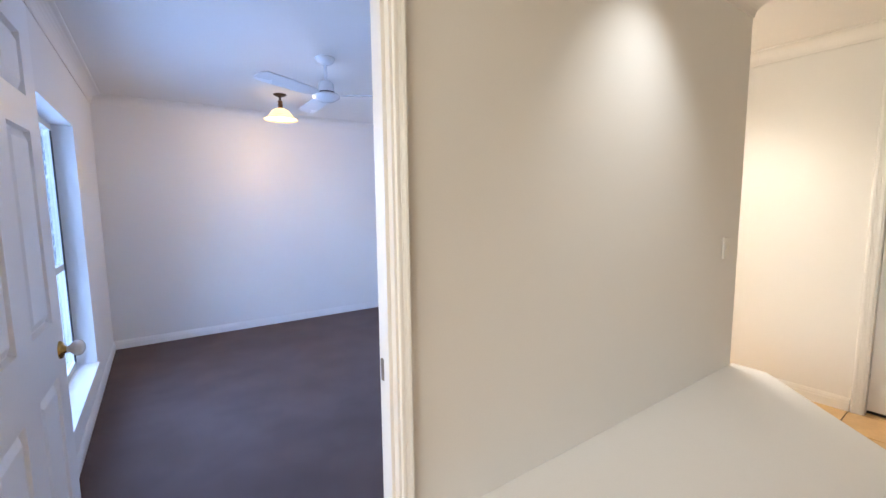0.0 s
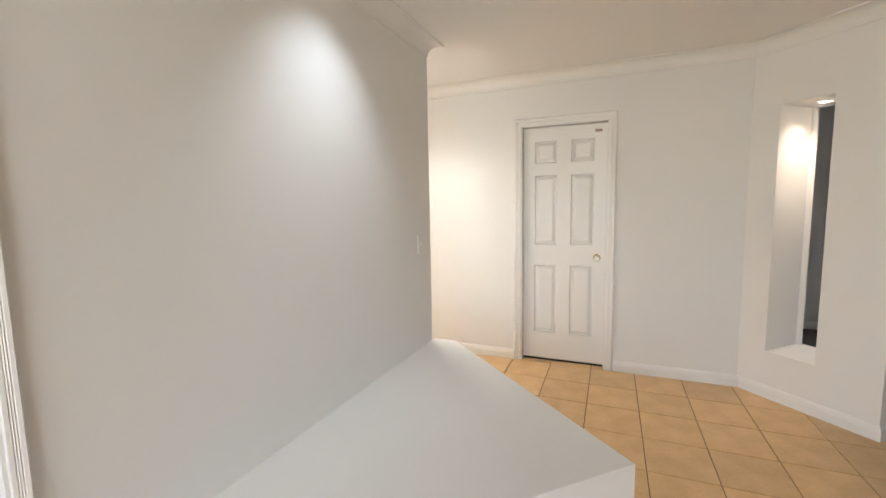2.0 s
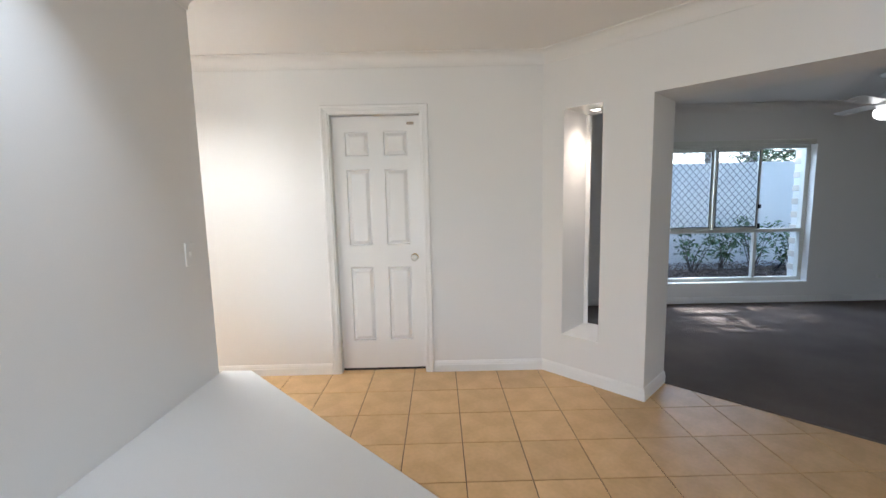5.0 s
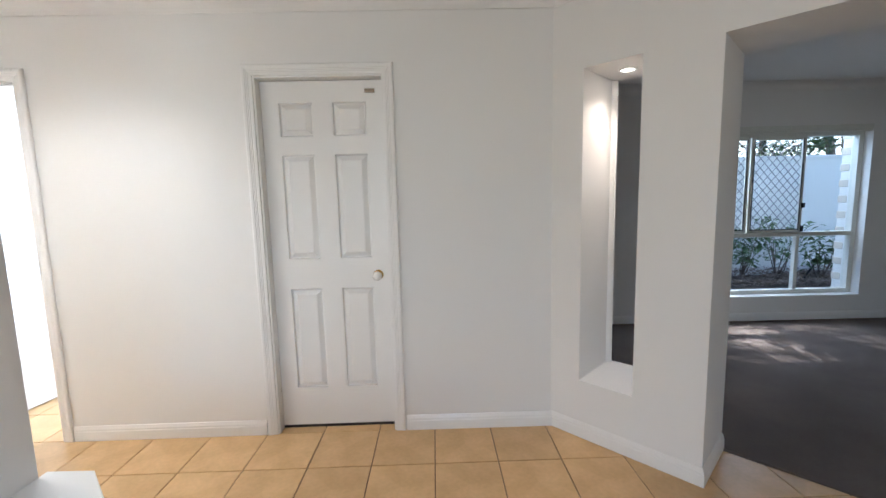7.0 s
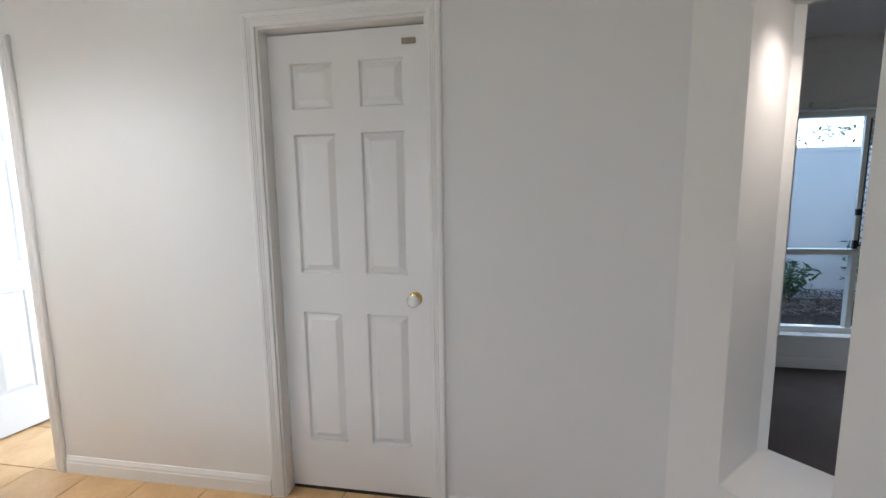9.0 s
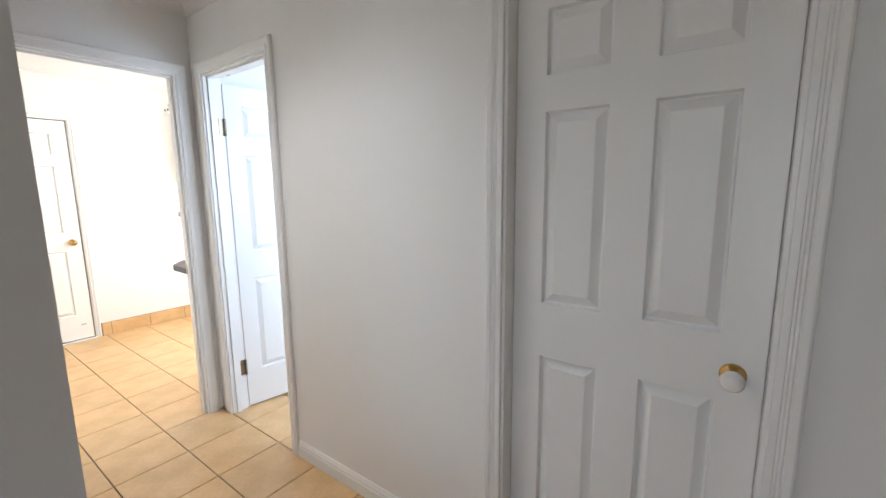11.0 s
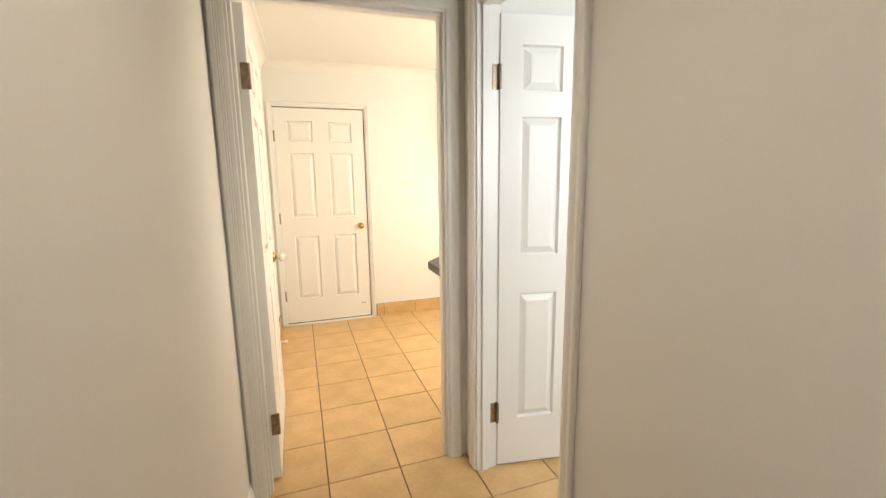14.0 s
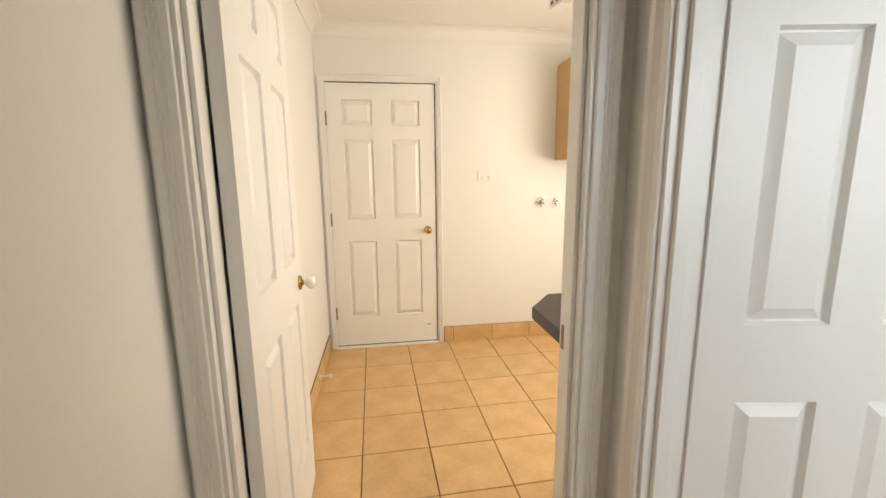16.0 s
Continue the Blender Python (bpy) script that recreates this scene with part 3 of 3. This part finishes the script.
def bedroom_window():
    y0, y1, z0, z1, x, rail = 2.3, 4.0, 0.26, 1.98, 0.075, 0.98
    root = tagged(new("window_2"), "pale aluminium bedroom window in a deep reveal", "window", kind="structure")
    bm = bmesh.new()
    for a, b, c, d in ((y0, y0 + 0.045, z0, z1), (y1 - 0.045, y1, z0, z1), (y0 + 0.045, y1 - 0.045, z0, z0 + 0.045), (y0 + 0.045, y1 - 0.045, z1 - 0.04, z1), (y0 + 0.045, y1 - 0.045, rail, rail + 0.045), (3.12, 3.16, z0 + 0.045, z1 - 0.04)):
        bar(bm, a, b, c, d, x, 0.06)
    mesh_of("frame", bm, ALU, None, root)
    security_grille("grille", root, x - 0.012, 3.16, y1 - 0.045, rail + 0.045, z1 - 0.04)
    boxes("seal", [(x + 0.031, x + 0.036, 3.92, 3.955, z0 + 0.05, z1 - 0.05), (x + 0.031, x + 0.036, 3.11, 3.165, z0 + 0.05, z1 - 0.05)], BLACK, None, root)
    glass(root, x + 0.01, y0 + 0.045, y1 - 0.045, z0 + 0.045, z1 - 0.04)
    boxes("sill", [(x + 0.032, 0.235, y0 - 0.012, y1 + 0.012, z0 - 0.02, z0 + 0.002)], GLOSS, None, root, 0.003)


living_window()
bedroom_window()
tagged(boxes("roller_blind", [(6.30, 6.346, -4.74, -2.50, 1.985, 2.03), (6.305, 6.34, -4.735, -2.505, 1.965, 1.985)], ALU, bevel=0.006), "slim rolled-up window blind above the window", "blind")
tagged(boxes("power_outlet", [(6.342, 6.35, -5.78, -5.66, 0.28, 0.35)], PLATE, bevel=0.003), "white plastic power outlet on the wall", "power outlet")
boxes("socket", [(6.3405, 6.343, -5.755, -5.73, 0.30, 0.325), (6.3405, 6.343, -5.71, -5.685, 0.30, 0.325)], ALU, None, bpy.data.objects["power_outlet"])


# ---- ceiling fans and lamp ----
def blade(root, angle, z, length=0.43):
    bm = bmesh.new()
    outline = [(0.10, -0.03), (0.16, -0.055), (0.16 + length * 0.6, -0.066), (0.16 + length - 0.03, -0.062), (0.16 + length, -0.03), (0.16 + length, 0.03), (0.16 + length - 0.03, 0.062), (0.16 + length * 0.6, 0.066), (0.16, 0.055), (0.10, 0.03)]
    lo, hi = [bm.verts.new((x, y, -0.003)) for x, y in outline], [bm.verts.new((x, y, 0.003)) for x, y in outline]
    bm.faces.new(lo[::-1])
    bm.faces.new(hi)
    for i in range(len(outline)):
        j = (i + 1) % len(outline)
        bm.faces.new((lo[i], lo[j], hi[j], hi[i]))
    mesh_of("blade", bm, FANW, T((0, 0, z)) @ R(angle) @ Matrix.Rotation(radians(11), 4, "X"), root, bevel=0.002)
    boxes("bracket", [(0.06, 0.17, -0.016, 0.016, 0.003, 0.008)], FANW, T((0, 0, z)) @ R(angle) @ Matrix.Rotation(radians(11), 4, "X"), root, 0.002)


def ceiling_fan(x, y, ceiling, angle, label, globe=False):
    root = tagged(new("ceiling_fan"), label, "ceiling fan", group="ceiling fans")
    root.matrix_basis = T((x, y, ceiling))
    lathe("canopy", [(0.0, 0.0), (0.068, 0.0), (0.070, -0.008), (0.055, -0.03), (0.03, -0.045), (0.012, -0.048)], FANW, None, root)
    lathe("rod", [(0.0105, -0.045), (0.0105, -0.17)], FANW, None, root, 14)
    lathe("motor", [(0.016, -0.155), (0.035, -0.16), (0.052, -0.175), (0.058, -0.235), (0.06, -0.245), (0.085, -0.252), (0.098, -0.262), (0.095, -0.275), (0.06, -0.298), (0.022, -0.305), (0.0, -0.305)], FANW, None, root, 32)
    lathe("band", [(0.0592, -0.236), (0.0612, -0.238), (0.0612, -0.243), (0.0592, -0.245)], DARK, None, root, 32)
    for k in range(3):
        blade(root, angle + 120 * k, -0.262)
    if globe:
        lathe("globe", [(0.055, -0.30), (0.085, -0.315), (0.095, -0.345), (0.085, -0.385), (0.05, -0.41), (0.0, -0.418)], GLOBE, None, root)
    return root


ceiling_fan(1.735, 3.10, BED, 208, "white three-blade ceiling fan, standing still")
ceiling_fan(5.15, -4.35, LIVE, 112, "white three-blade ceiling fan with a lit opal globe", True)
pend = tagged(new("ceiling_lamp"), "amber glass ceiling lamp on a dark bronze stem, lit", "lamp")
pend.matrix_basis = T((1.70, 4.28, BED))
tagged(lathe("rose", [(0.0, 0.0), (0.058, 0.0), (0.060, -0.006), (0.04, -0.018), (0.016, -0.026), (0.010, -0.035), (0.010, -0.06)], BRONZE, None, pend), "dark bronze ceiling rose")
tagged(lathe("stem", [(0.010, -0.055), (0.020, -0.062), (0.023, -0.072), (0.014, -0.08), (0.022, -0.09), (0.025, -0.10), (0.016, -0.112), (0.024, -0.12), (0.022, -0.132)], RUST, None, pend), "turned copper-brown stem")
tagged(lathe("shade", [(0.022, -0.128), (0.045, -0.135), (0.078, -0.155), (0.098, -0.185), (0.118, -0.212), (0.15, -0.232), (0.152, -0.236), (0.117, -0.216), (0.095, -0.187), (0.075, -0.159), (0.044, -0.139), (0.022, -0.132)], SHADE, None, pend, 48, wave=0.05), "ruffled amber glass shade")
lathe("bulb", [(0.012, -0.15), (0.024, -0.175), (0.030, -0.205), (0.022, -0.235), (0.0, -0.245)], BULB, None, pend, 20)
lamp("lamp_glow_bedroom", "POINT", 4.0, T((1.70, 4.28, BED - 0.27)), (1.0, 0.70, 0.36), 0.03)

# ---- laundry ----
cab = tagged(new("wall_cabinet"), "beech laminate wall cabinet hung over the taps", "cabinet")
cab.matrix_basis = T((5.185, 5.03, 1.475))
boxes("body", [(0, 0.70, -0.275, 0, 0, 0.72)], WOOD, None, cab, 0.001)
for k in range(2):
    boxes("door", [(0.002 + k * 0.35, 0.348 + k * 0.35, -0.294, -0.277, 0.002, 0.718)], WOOD, None, cab, 0.001)
bench = tagged(new("bench"), "dark grey laminate bench with a clipped corner", "bench")
prism("top", [(4.262, HN_Y + 0.1), (5.6, HN_Y + 0.1), (5.6, 3.155), (4.37, 3.155), (4.262, 3.02)], 0.895, 0.935, LAMI, None, bench, 0.003)
boxes("cabinet_body", [(4.80, 5.58, HN_Y + 0.1, 3.12, -0.004, 0.895)], GLOSS, None, bench, 0.002)


def tap(x, z):
    root = tagged(new("tap"), "small chrome wall tap for a washing machine", "tap", group="washing machine taps")
    root.matrix_basis = T((x, 5.03, z)) @ Matrix.Rotation(radians(90), 4, "X")
    lathe("flange", [(0.0, 0.010), (0.020, 0.010), (0.030, 0.004), (0.031, 0.0)], CHROME, None, root, 24)
    lathe("spindle", [(0.011, 0.008), (0.011, 0.035), (0.014, 0.038), (0.014, 0.05)], CHROME, None, root, 20)
    boxes("handle", [(-0.027, 0.027, -0.006, 0.006, 0.046, 0.060), (-0.006, 0.006, -0.027, 0.027, 0.046, 0.060)], CHROME, R(32), root, 0.004)
    lathe("cap", [(0.0, 0.066), (0.009, 0.065), (0.011, 0.058)], PORC, None, root, 16)
    bm = bmesh.new()
    add_box(bm, -0.008, 0.008, -0.045, -0.008, 0.018, 0.034)
    mesh_of("spout", bm, CHROME, None, root, bevel=0.005)
    return root


tap(5.075, 1.15)
tap(5.215, 1.15)
gpo = tagged(boxes("power_outlet", [(4.552, 4.668, 5.021, 5.03, 1.32, 1.395)], PLATE, bevel=0.003), "white double power outlet on the laundry wall", "power outlet")
for sx in (4.583, 4.637):
    boxes("rocker", [(sx - 0.007, sx + 0.007, 5.0185, 5.0215, 1.372, 1.387)], PLATE, None, gpo, 0.001)
    boxes("socket", [(sx - 0.009, sx - 0.006, 5.0203, 5.0215, 1.345, 1.354), (sx + 0.006, sx + 0.009, 5.0203, 5.0215, 1.345, 1.354), (sx - 0.0015, sx + 0.0015, 5.0203, 5.0215, 1.331, 1.341)], DARK, None, gpo)
bracket = tagged(new("wall_bracket"), "folded metal bracket arm on the laundry wall", "bracket")
bracket.matrix_basis = T((4.55, HN_Y + 0.1, 1.985))
boxes("plate", [(-0.02, 0.02, 0.0, 0.004, -0.05, 0.05)], STEEL, None, bracket, 0.001)
ARM = Matrix.Rotation(radians(9), 4, "Z")
boxes("arm", [(-0.010, 0.010, 0.0, 0.54, -0.014, 0.014)], CHROME, ARM, bracket, 0.003)
tagged(boxes("head", [(-0.026, 0.026, 0.52, 0.60, -0.030, 0.004), (-0.018, 0.018, 0.50, 0.57, 0.004, 0.034)], GLOSS, ARM, bracket, 0.006), "white clamp head")
for span in ((-0.0275, -0.0255, 0.535, 0.547, -0.020, -0.008), (-0.0275, -0.0255, 0.570, 0.582, -0.020, -0.008), (-0.0195, -0.0175, 0.525, 0.540, 0.012, 0.024), (-0.012, -0.002, 0.599, 0.602, -0.020, -0.010)):
    boxes("screw", [span], DARK, ARM, bracket)
# tiled skirting, tile by tile
skirt = tagged(new("tile_skirting"), "tan ceramic skirting tiles with dark grout", "skirting", kind="structure")
boxes("grout_bed", [(4.27, 6.0, 5.024, 5.03, -0.004, 0.126), (3.345, 3.351, 2.93, 5.0, -0.004, 0.126)], GROUT, None, skirt)
at = 4.275
for w_ in [0.075] + [0.33] * 5:
    boxes("tile", [(at, at + w_ - 0.004, 5.019, 5.0255, 0.001, 0.124)], TILE, None, skirt, 0.0015)
    at += w_
for k in range(6):
    boxes("tile", [(3.349, 3.356, 2.95 + 0.335 * k, 2.95 + 0.335 * k + 0.331, 0.001, 0.124)], TILE, None, skirt, 0.0015)
stop_ = tagged(new("door_stop"), "white plastic door stop on the skirting tiles", "door stop")
stop_.matrix_basis = T((3.356, 4.40, 0.075)) @ Matrix.Rotation(radians(90), 4, "Y")
lathe("base", [(0.0, 0.006), (0.012, 0.006), (0.015, 0.0)], PLATE, None, stop_, 16)
lathe("stem", [(0.006, 0.005), (0.006, 0.06)], PLATE, None, stop_, 12)
lathe("bumper", [(0.006, 0.058), (0.011, 0.06), (0.012, 0.075), (0.008, 0.08), (0.0, 0.08)], PLATE, None, stop_, 16)
d4 = bpy.data.objects["door_4"]
tagged(boxes("sticker", [(0.715, 0.722, -0.0006, 0, 0.135, 0.142), (0.724, 0.736, -0.0006, 0, 0.136, 0.141), (0.739, 0.75, -0.0006, 0, 0.135, 0.142)], DARK, None, d4), "tiny dark printed mark")
tagged(boxes("threshold", [(3.40, 4.23, 5.0, 5.05, -0.004, 0.008)], GLOSS, bevel=0.002), "white painted door sill", "door sill", kind="structure")
# black strip filling the gap between sill and door_4
tagged(boxes("sill_gap_strip", [(3.41, 4.22, 5.04, 5.07, 0.006, 0.016)], BLACK), "dark strip under the shut door", "door seal", kind="structure")
tagged(boxes("strike_plate", [(0.4085, 0.412, 0.058, 0.088, 0.90, 0.965)], STEEL, None, bpy.data.objects["door_frame_3"]), "metal strike plate")
boxes("strike_plate", [(0.4135, 0.4165, 0.058, 0.09, 0.90, 0.965)], STEEL, None, bpy.data.objects["door_frame_5"])

# ---- outside the living room ----
tagged(boxes("ground", [(-900, 900, -900, 900, -0.5, -0.16)], GRASS), "bare ground with thin grass", "ground", kind="structure")
FX, FTOP = 9.15, 1.92
tagged(boxes("garden_wall", [(FX, FX + 0.2, -12, 2.5, -0.2, FTOP), (FX - 0.02, FX + 0.22, -12, 2.5, FTOP, FTOP + 0.05)], RENDER), "cream rendered garden wall", "garden wall", kind="structure")
bm = bmesh.new()
g = bmesh.ops.create_grid(bm, x_segments=14, y_segments=90, size=1)
for v in bm.verts:
    v.co = Vector((8.45 + v.co.x * 0.7, -5 + v.co.y * 6.0, -0.02 + 0.10 * noise.noise(Vector((v.co.x * 2, v.co.y * 9, 0))) - 0.10 * (abs(v.co.x) > 0.93)))
tagged(mesh_of("garden_bed", bm, SOIL, smooth=True), "dark soil garden bed along the garden wall", "garden bed", kind="structure")
rnd = random.Random(5)


def quad_cloud(name, spots, mat, parent=None):
    """Many small folded leaves or chips, each (place, size, turn)."""
    vs, fs = [], []
    for p, sz, q in spots:
        ax, ay, az = q @ Vector((sz, 0, 0)), q @ Vector((0, sz * 0.36, 0)), q @ Vector((0, 0, sz * 0.12))
        b = len(vs)
        vs += [p - ax, p - ay + az, p + ax, p + ay + az]
        fs += [(b, b + 1, b + 2), (b, b + 2, b + 3)]
    data = bpy.data.meshes.new(name)
    data.from_pydata([tuple(v) for v in vs], [], fs)
    data.materials.append(mat)
    ob = new(name, data)
    ob.parent = parent
    return tagged(ob, kind="stuff")


def turn(r=rnd):
    return Euler((r.uniform(-0.9, 0.9), r.uniform(-0.9, 0.9), r.uniform(0, 6.28))).to_quaternion()


chips = [(Vector((rnd.uniform(7.85, 9.1), rnd.uniform(-8.5, -1.5), 0.075 + rnd.uniform(-0.05, 0.02))), rnd.uniform(0.015, 0.04), Euler((rnd.uniform(-0.4, 0.4), rnd.uniform(-0.4, 0.4), rnd.uniform(0, 6.28))).to_quaternion()) for _ in range(9000)]
tagged(quad_cloud("bark_mulch", chips, CHIP), "scattered dry bark chips and fallen leaves", "mulch")
blades = [(Vector((rnd.uniform(6.7, 7.85), rnd.uniform(-8.5, -1.5), -0.13)), rnd.uniform(0.03, 0.06), Euler((rnd.uniform(-0.5, 0.5), rnd.uniform(-1.9, -1.2), rnd.uniform(0, 6.28))).to_quaternion()) for _ in range(12000)]
tagged(quad_cloud("grass", blades, GRASS), "short green grass", "grass")


def limb(bm, a, b, ra, rb, steps=7):
    d = b - a
    q = d.to_track_quat("Z", "X").to_matrix().to_4x4()
    r = bmesh.ops.create_cone(bm, cap_ends=True, segments=steps, radius1=ra, radius2=rb, depth=d.length)
    bmesh.ops.transform(bm, matrix=Matrix.Translation((a + b) / 2) @ q, verts=r["verts"])


bm = bmesh.new()
limb(bm, Vector((8.5, -6.09, -0.02)), Vector((8.5, -6.25, 0.205)), 0.016, 0.014)
limb(bm, Vector((8.5, -6.25, 0.205)), Vector((8.49, -6.40, 0.405)), 0.014, 0.008)
tagged(mesh_of("garden_stake", bm, BLACK), "dark leaning stick in the mulched garden bed", "stick")


def shrub(x, y, h, seed, n=200):
    r = random.Random(seed)
    root = tagged(new("shrub"), "leafy green garden shrub in a mulched bed", "shrub", group="shrubs along the garden wall")
    root.location = (x, y, 0.0)
    bm, leaves = bmesh.new(), []
    for k in range(9):
        a = r.uniform(0, 6.28)
        p = Vector((0, 0, -0.05))
        lean = r.uniform(0.15, 0.55)
        for s in range(4):
            step = Vector((math.cos(a) * lean, math.sin(a) * lean, 1)).normalized() * h * r.uniform(0.2, 0.3)
            limb(bm, p, p + step, 0.010 - 0.002 * s, 0.008 - 0.002 * s, 5)
            p = p + step
            a += r.uniform(-0.7, 0.7)
            if s > 0:
                for _ in range(n // 20):
                    off = Vector((r.gauss(0, 1), r.gauss(0, 1), r.gauss(0, 0.7))) * h * 0.09
                    leaves.append((p + off, r.uniform(0.032, 0.07), turn(r)))
    mesh_of("stems", bm, BARK, None, root)
    quad_cloud("foliage", leaves, LEAF, root)


for k, (y, h_) in enumerate(((-3.05, 0.62), (-3.75, 0.55), (-4.55, 0.85), (-5.15, 0.75), (-5.7, 0.95), (-6.25, 0.7), (-2.3, 0.6), (-7.0, 0.8))):
    shrub(8.5 + 0.12 * math.sin(k * 2.3), y, h_, 20 + k)


def tree(x, y, h, seed, crown=1.6, n=2600, base=2.2):
    r = random.Random(seed)
    root = tagged(new("tree"), "tall tree with a sparse green crown behind the wall", "tree", group="trees behind the garden wall")
    root.location = (x, y, -0.2)
    bm, tips = bmesh.new(), []
    p, rad = Vector((0, 0, 0)), 0.15
    for s in range(6):
        q = p + Vector((r.uniform(-0.15, 0.15), r.uniform(-0.15, 0.15), h / 6))
        limb(bm, p, q, rad, rad * 0.84, 9)
        if q.z > base * 0.7:
            for _ in range(4):
                a = r.uniform(0, 6.28)
                e = q + Vector((math.cos(a), math.sin(a), r.uniform(-0.1, 0.6))) * crown * r.uniform(0.45, 0.9)
                limb(bm, q, e, rad * 0.35, 0.012, 6)
                tips += [e, q.lerp(e, 0.6)]
                for _ in range(2):
                    f = e + Vector((r.uniform(-1, 1), r.uniform(-1, 1), r.uniform(-0.5, 0.7))) * crown * 0.4
                    limb(bm, e, f, 0.012, 0.005, 5)
                    tips.append(f)
        p, rad = q, rad * 0.84
    mesh_of("trunk", bm, BARK, None, root)
    leaves = []
    for _ in range(n):
        c = r.choice(tips)
        leaves.append((c + Vector((r.gauss(0, 0.15), r.gauss(0, 0.15), r.gauss(0, 0.12))) * crown * 0.7, r.uniform(0.05, 0.10), turn(r)))
    quad_cloud("crown", leaves, LEAF2, root)


# the three tallest carry unseen high crowns, added to dapple the sun
for k, (x, y, h_, c_, n_) in enumerate(((11.8, -5.3, 9.5, 2.1, 9500), (12.6, -7.4, 10.0, 2.4, 9500), (11.8, -9.6, 5.2, 1.6, 2800), (13.6, -3.6, 10.5, 2.2, 5600), (15.5, -10.8, 8.0, 2.2, 3800), (16.5, -6.8, 7.5, 1.9, 2200), (12.4, -3.0, 5.5, 1.4, 1800), (14.5, -12.5, 7.0, 2.2, 3200))):
    tree(x, y, h_, 60 + k, c_, n_, base=6.2 if h_ > 9 else 2.6)

# brick pier beside the living room window, with proud and recessed courses
pier = tagged(new("brick_pier"), "pale brick pier outside the window", "pier", kind="structure")
boxes("mortar", [(6.585, 6.685, -5.25, -4.812, -0.2, 2.5)], RENDER, None, pier)
bbm = bmesh.new()
add_box(bbm, -0.055, 0.055, -0.11, 0.11, -0.038, 0.038)
bmesh.ops.bevel(bbm, geom=bbm.edges[:], offset=0.004, segments=1, affect="EDGES")
brick = mesh_of("brick", bbm, BRICK, T((6.64, -4.915, -0.1)), pier)
for c in range(28):
    for k in range(2):
        if c == 0 and k == 0:
            continue
        b_ = new("brick", brick.data)
        b_.parent = pier
        b_.location = (6.64, -4.915 - 0.23 * k - (0.014 if c % 2 else 0), -0.1 + 0.086 * c)

# ---- floor tiles ----
PITCH, GAP = 0.335, 0.005
TILT = Matrix.Translation((4.065, 0.03, 0)) @ Matrix.Rotation(radians(1.15), 4, "Z")


def clip_line(poly, nx, ny, c):
    """Keeps the part of a convex polygon with nx*x + ny*y <= c."""
    out = []
    for (ax, ay), (bx, by) in zip(poly, poly[1:] + poly[:1]):
        da, db = nx * ax + ny * ay - c, nx * bx + ny * by - c
        if da <= 0:
            out.append((ax, ay))
        if da * db < 0:
            f = da / (da - db)
            out.append((ax + f * (bx - ax), ay + f * (by - ay)))
    return out


def tile_mesh(poly, name="tile"):
    cx, cy = sum(p[0] for p in poly) / len(poly), sum(p[1] for p in poly) / len(poly)
    bm = bmesh.new()
    rows = []
    for inset, z in ((0, -0.008), (0, -0.0018), (0.0025, 0.0)):
        rows.append([bm.verts.new((p[0] - cx + (cx - p[0]) / max(0.02, math.hypot(cx - p[0], cy - p[1])) * inset, p[1] - cy + (cy - p[1]) / max(0.02, math.hypot(cx - p[0], cy - p[1])) * inset, z)) for p in poly])
    for a, b in zip(rows, rows[1:]):
        for k in range(len(poly)):
            bm.faces.new((a[k], a[(k + 1) % len(poly)], b[(k + 1) % len(poly)], b[k]))
    bm.faces.new(rows[-1])
    bmesh.ops.recalc_face_normals(bm, faces=bm.faces)
    data = bpy.data.meshes.new(name)
    bm.to_mesh(data)
    bm.free()
    data.materials.append(TILE)
    return data, cx, cy


h = PITCH / 2 - GAP / 2
whole = tile_mesh([(-h, -h), (h, -h), (h, h), (-h, h)])[0]
BACK = CX - CY + (TH - 0.02) * math.sqrt(2)
far_tiles = []
for i in range(-17, 8):
    for j in range(-10, 16):
        sy = 1.0 if j < 7 else 0.973
        yl = (j + 0.5) * PITCH if j < 7 else 7 * PITCH + (j - 6.5) * PITCH * sy
        ctr = TILT @ Vector(((i + 0.5) * PITCH, yl, 0))
        x, y = ctr.x, ctr.y
        if not ((-1.45 < x < 4.6 and -3.45 < y < 1.22) or (3.2 < x < 6.2 and 1.0 < y < 5.2)):
            continue
        if x - y > BACK + 0.24 and y < 0.8:
            continue
        if x - y > BACK - 0.26 and y < 0.8:
            corners = [TILT @ Vector(((i + 0.5) * PITCH + a, (j + 0.5) * PITCH + b, 0)) for a, b in ((-h, -h), (h, -h), (h, h), (-h, h))]
            poly = clip_line([(c.x, c.y) for c in corners], 1, -1, BACK)
            if len(poly) < 3:
                continue
            data, px, py = tile_mesh(poly)
            ob = new("tile", data)
            ob.parent, ob.location = FLOOR, (px, py, 0)
            continue
        if x < 1.0 or x > 5.2 or (x < 2.3 and y > 0.2):
            far_tiles.append((x, y))
            continue
        ob = new("tile", whole)
        ob.parent = FLOOR
        ob.matrix_basis = Matrix.Translation((x, y, 0)) @ Matrix.Rotation(radians(1.15), 4, "Z") @ Matrix.Diagonal((1, sy, 1, 1)) @ Matrix.Rotation(radians(90 * random.randrange(4)), 4, "Z") @ Matrix.Rotation(random.uniform(-0.0008, 0.0008), 4, "X")
bm = bmesh.new()
for x, y in far_tiles:
    add_box(bm, -h, h, -h, h, -0.008, 0.0, Matrix.Translation((x, y, 0)) @ Matrix.Rotation(radians(1.15), 4, "Z"))
tagged(mesh_of("tile_field", bm, TILE, None, FLOOR), kind="stuff")
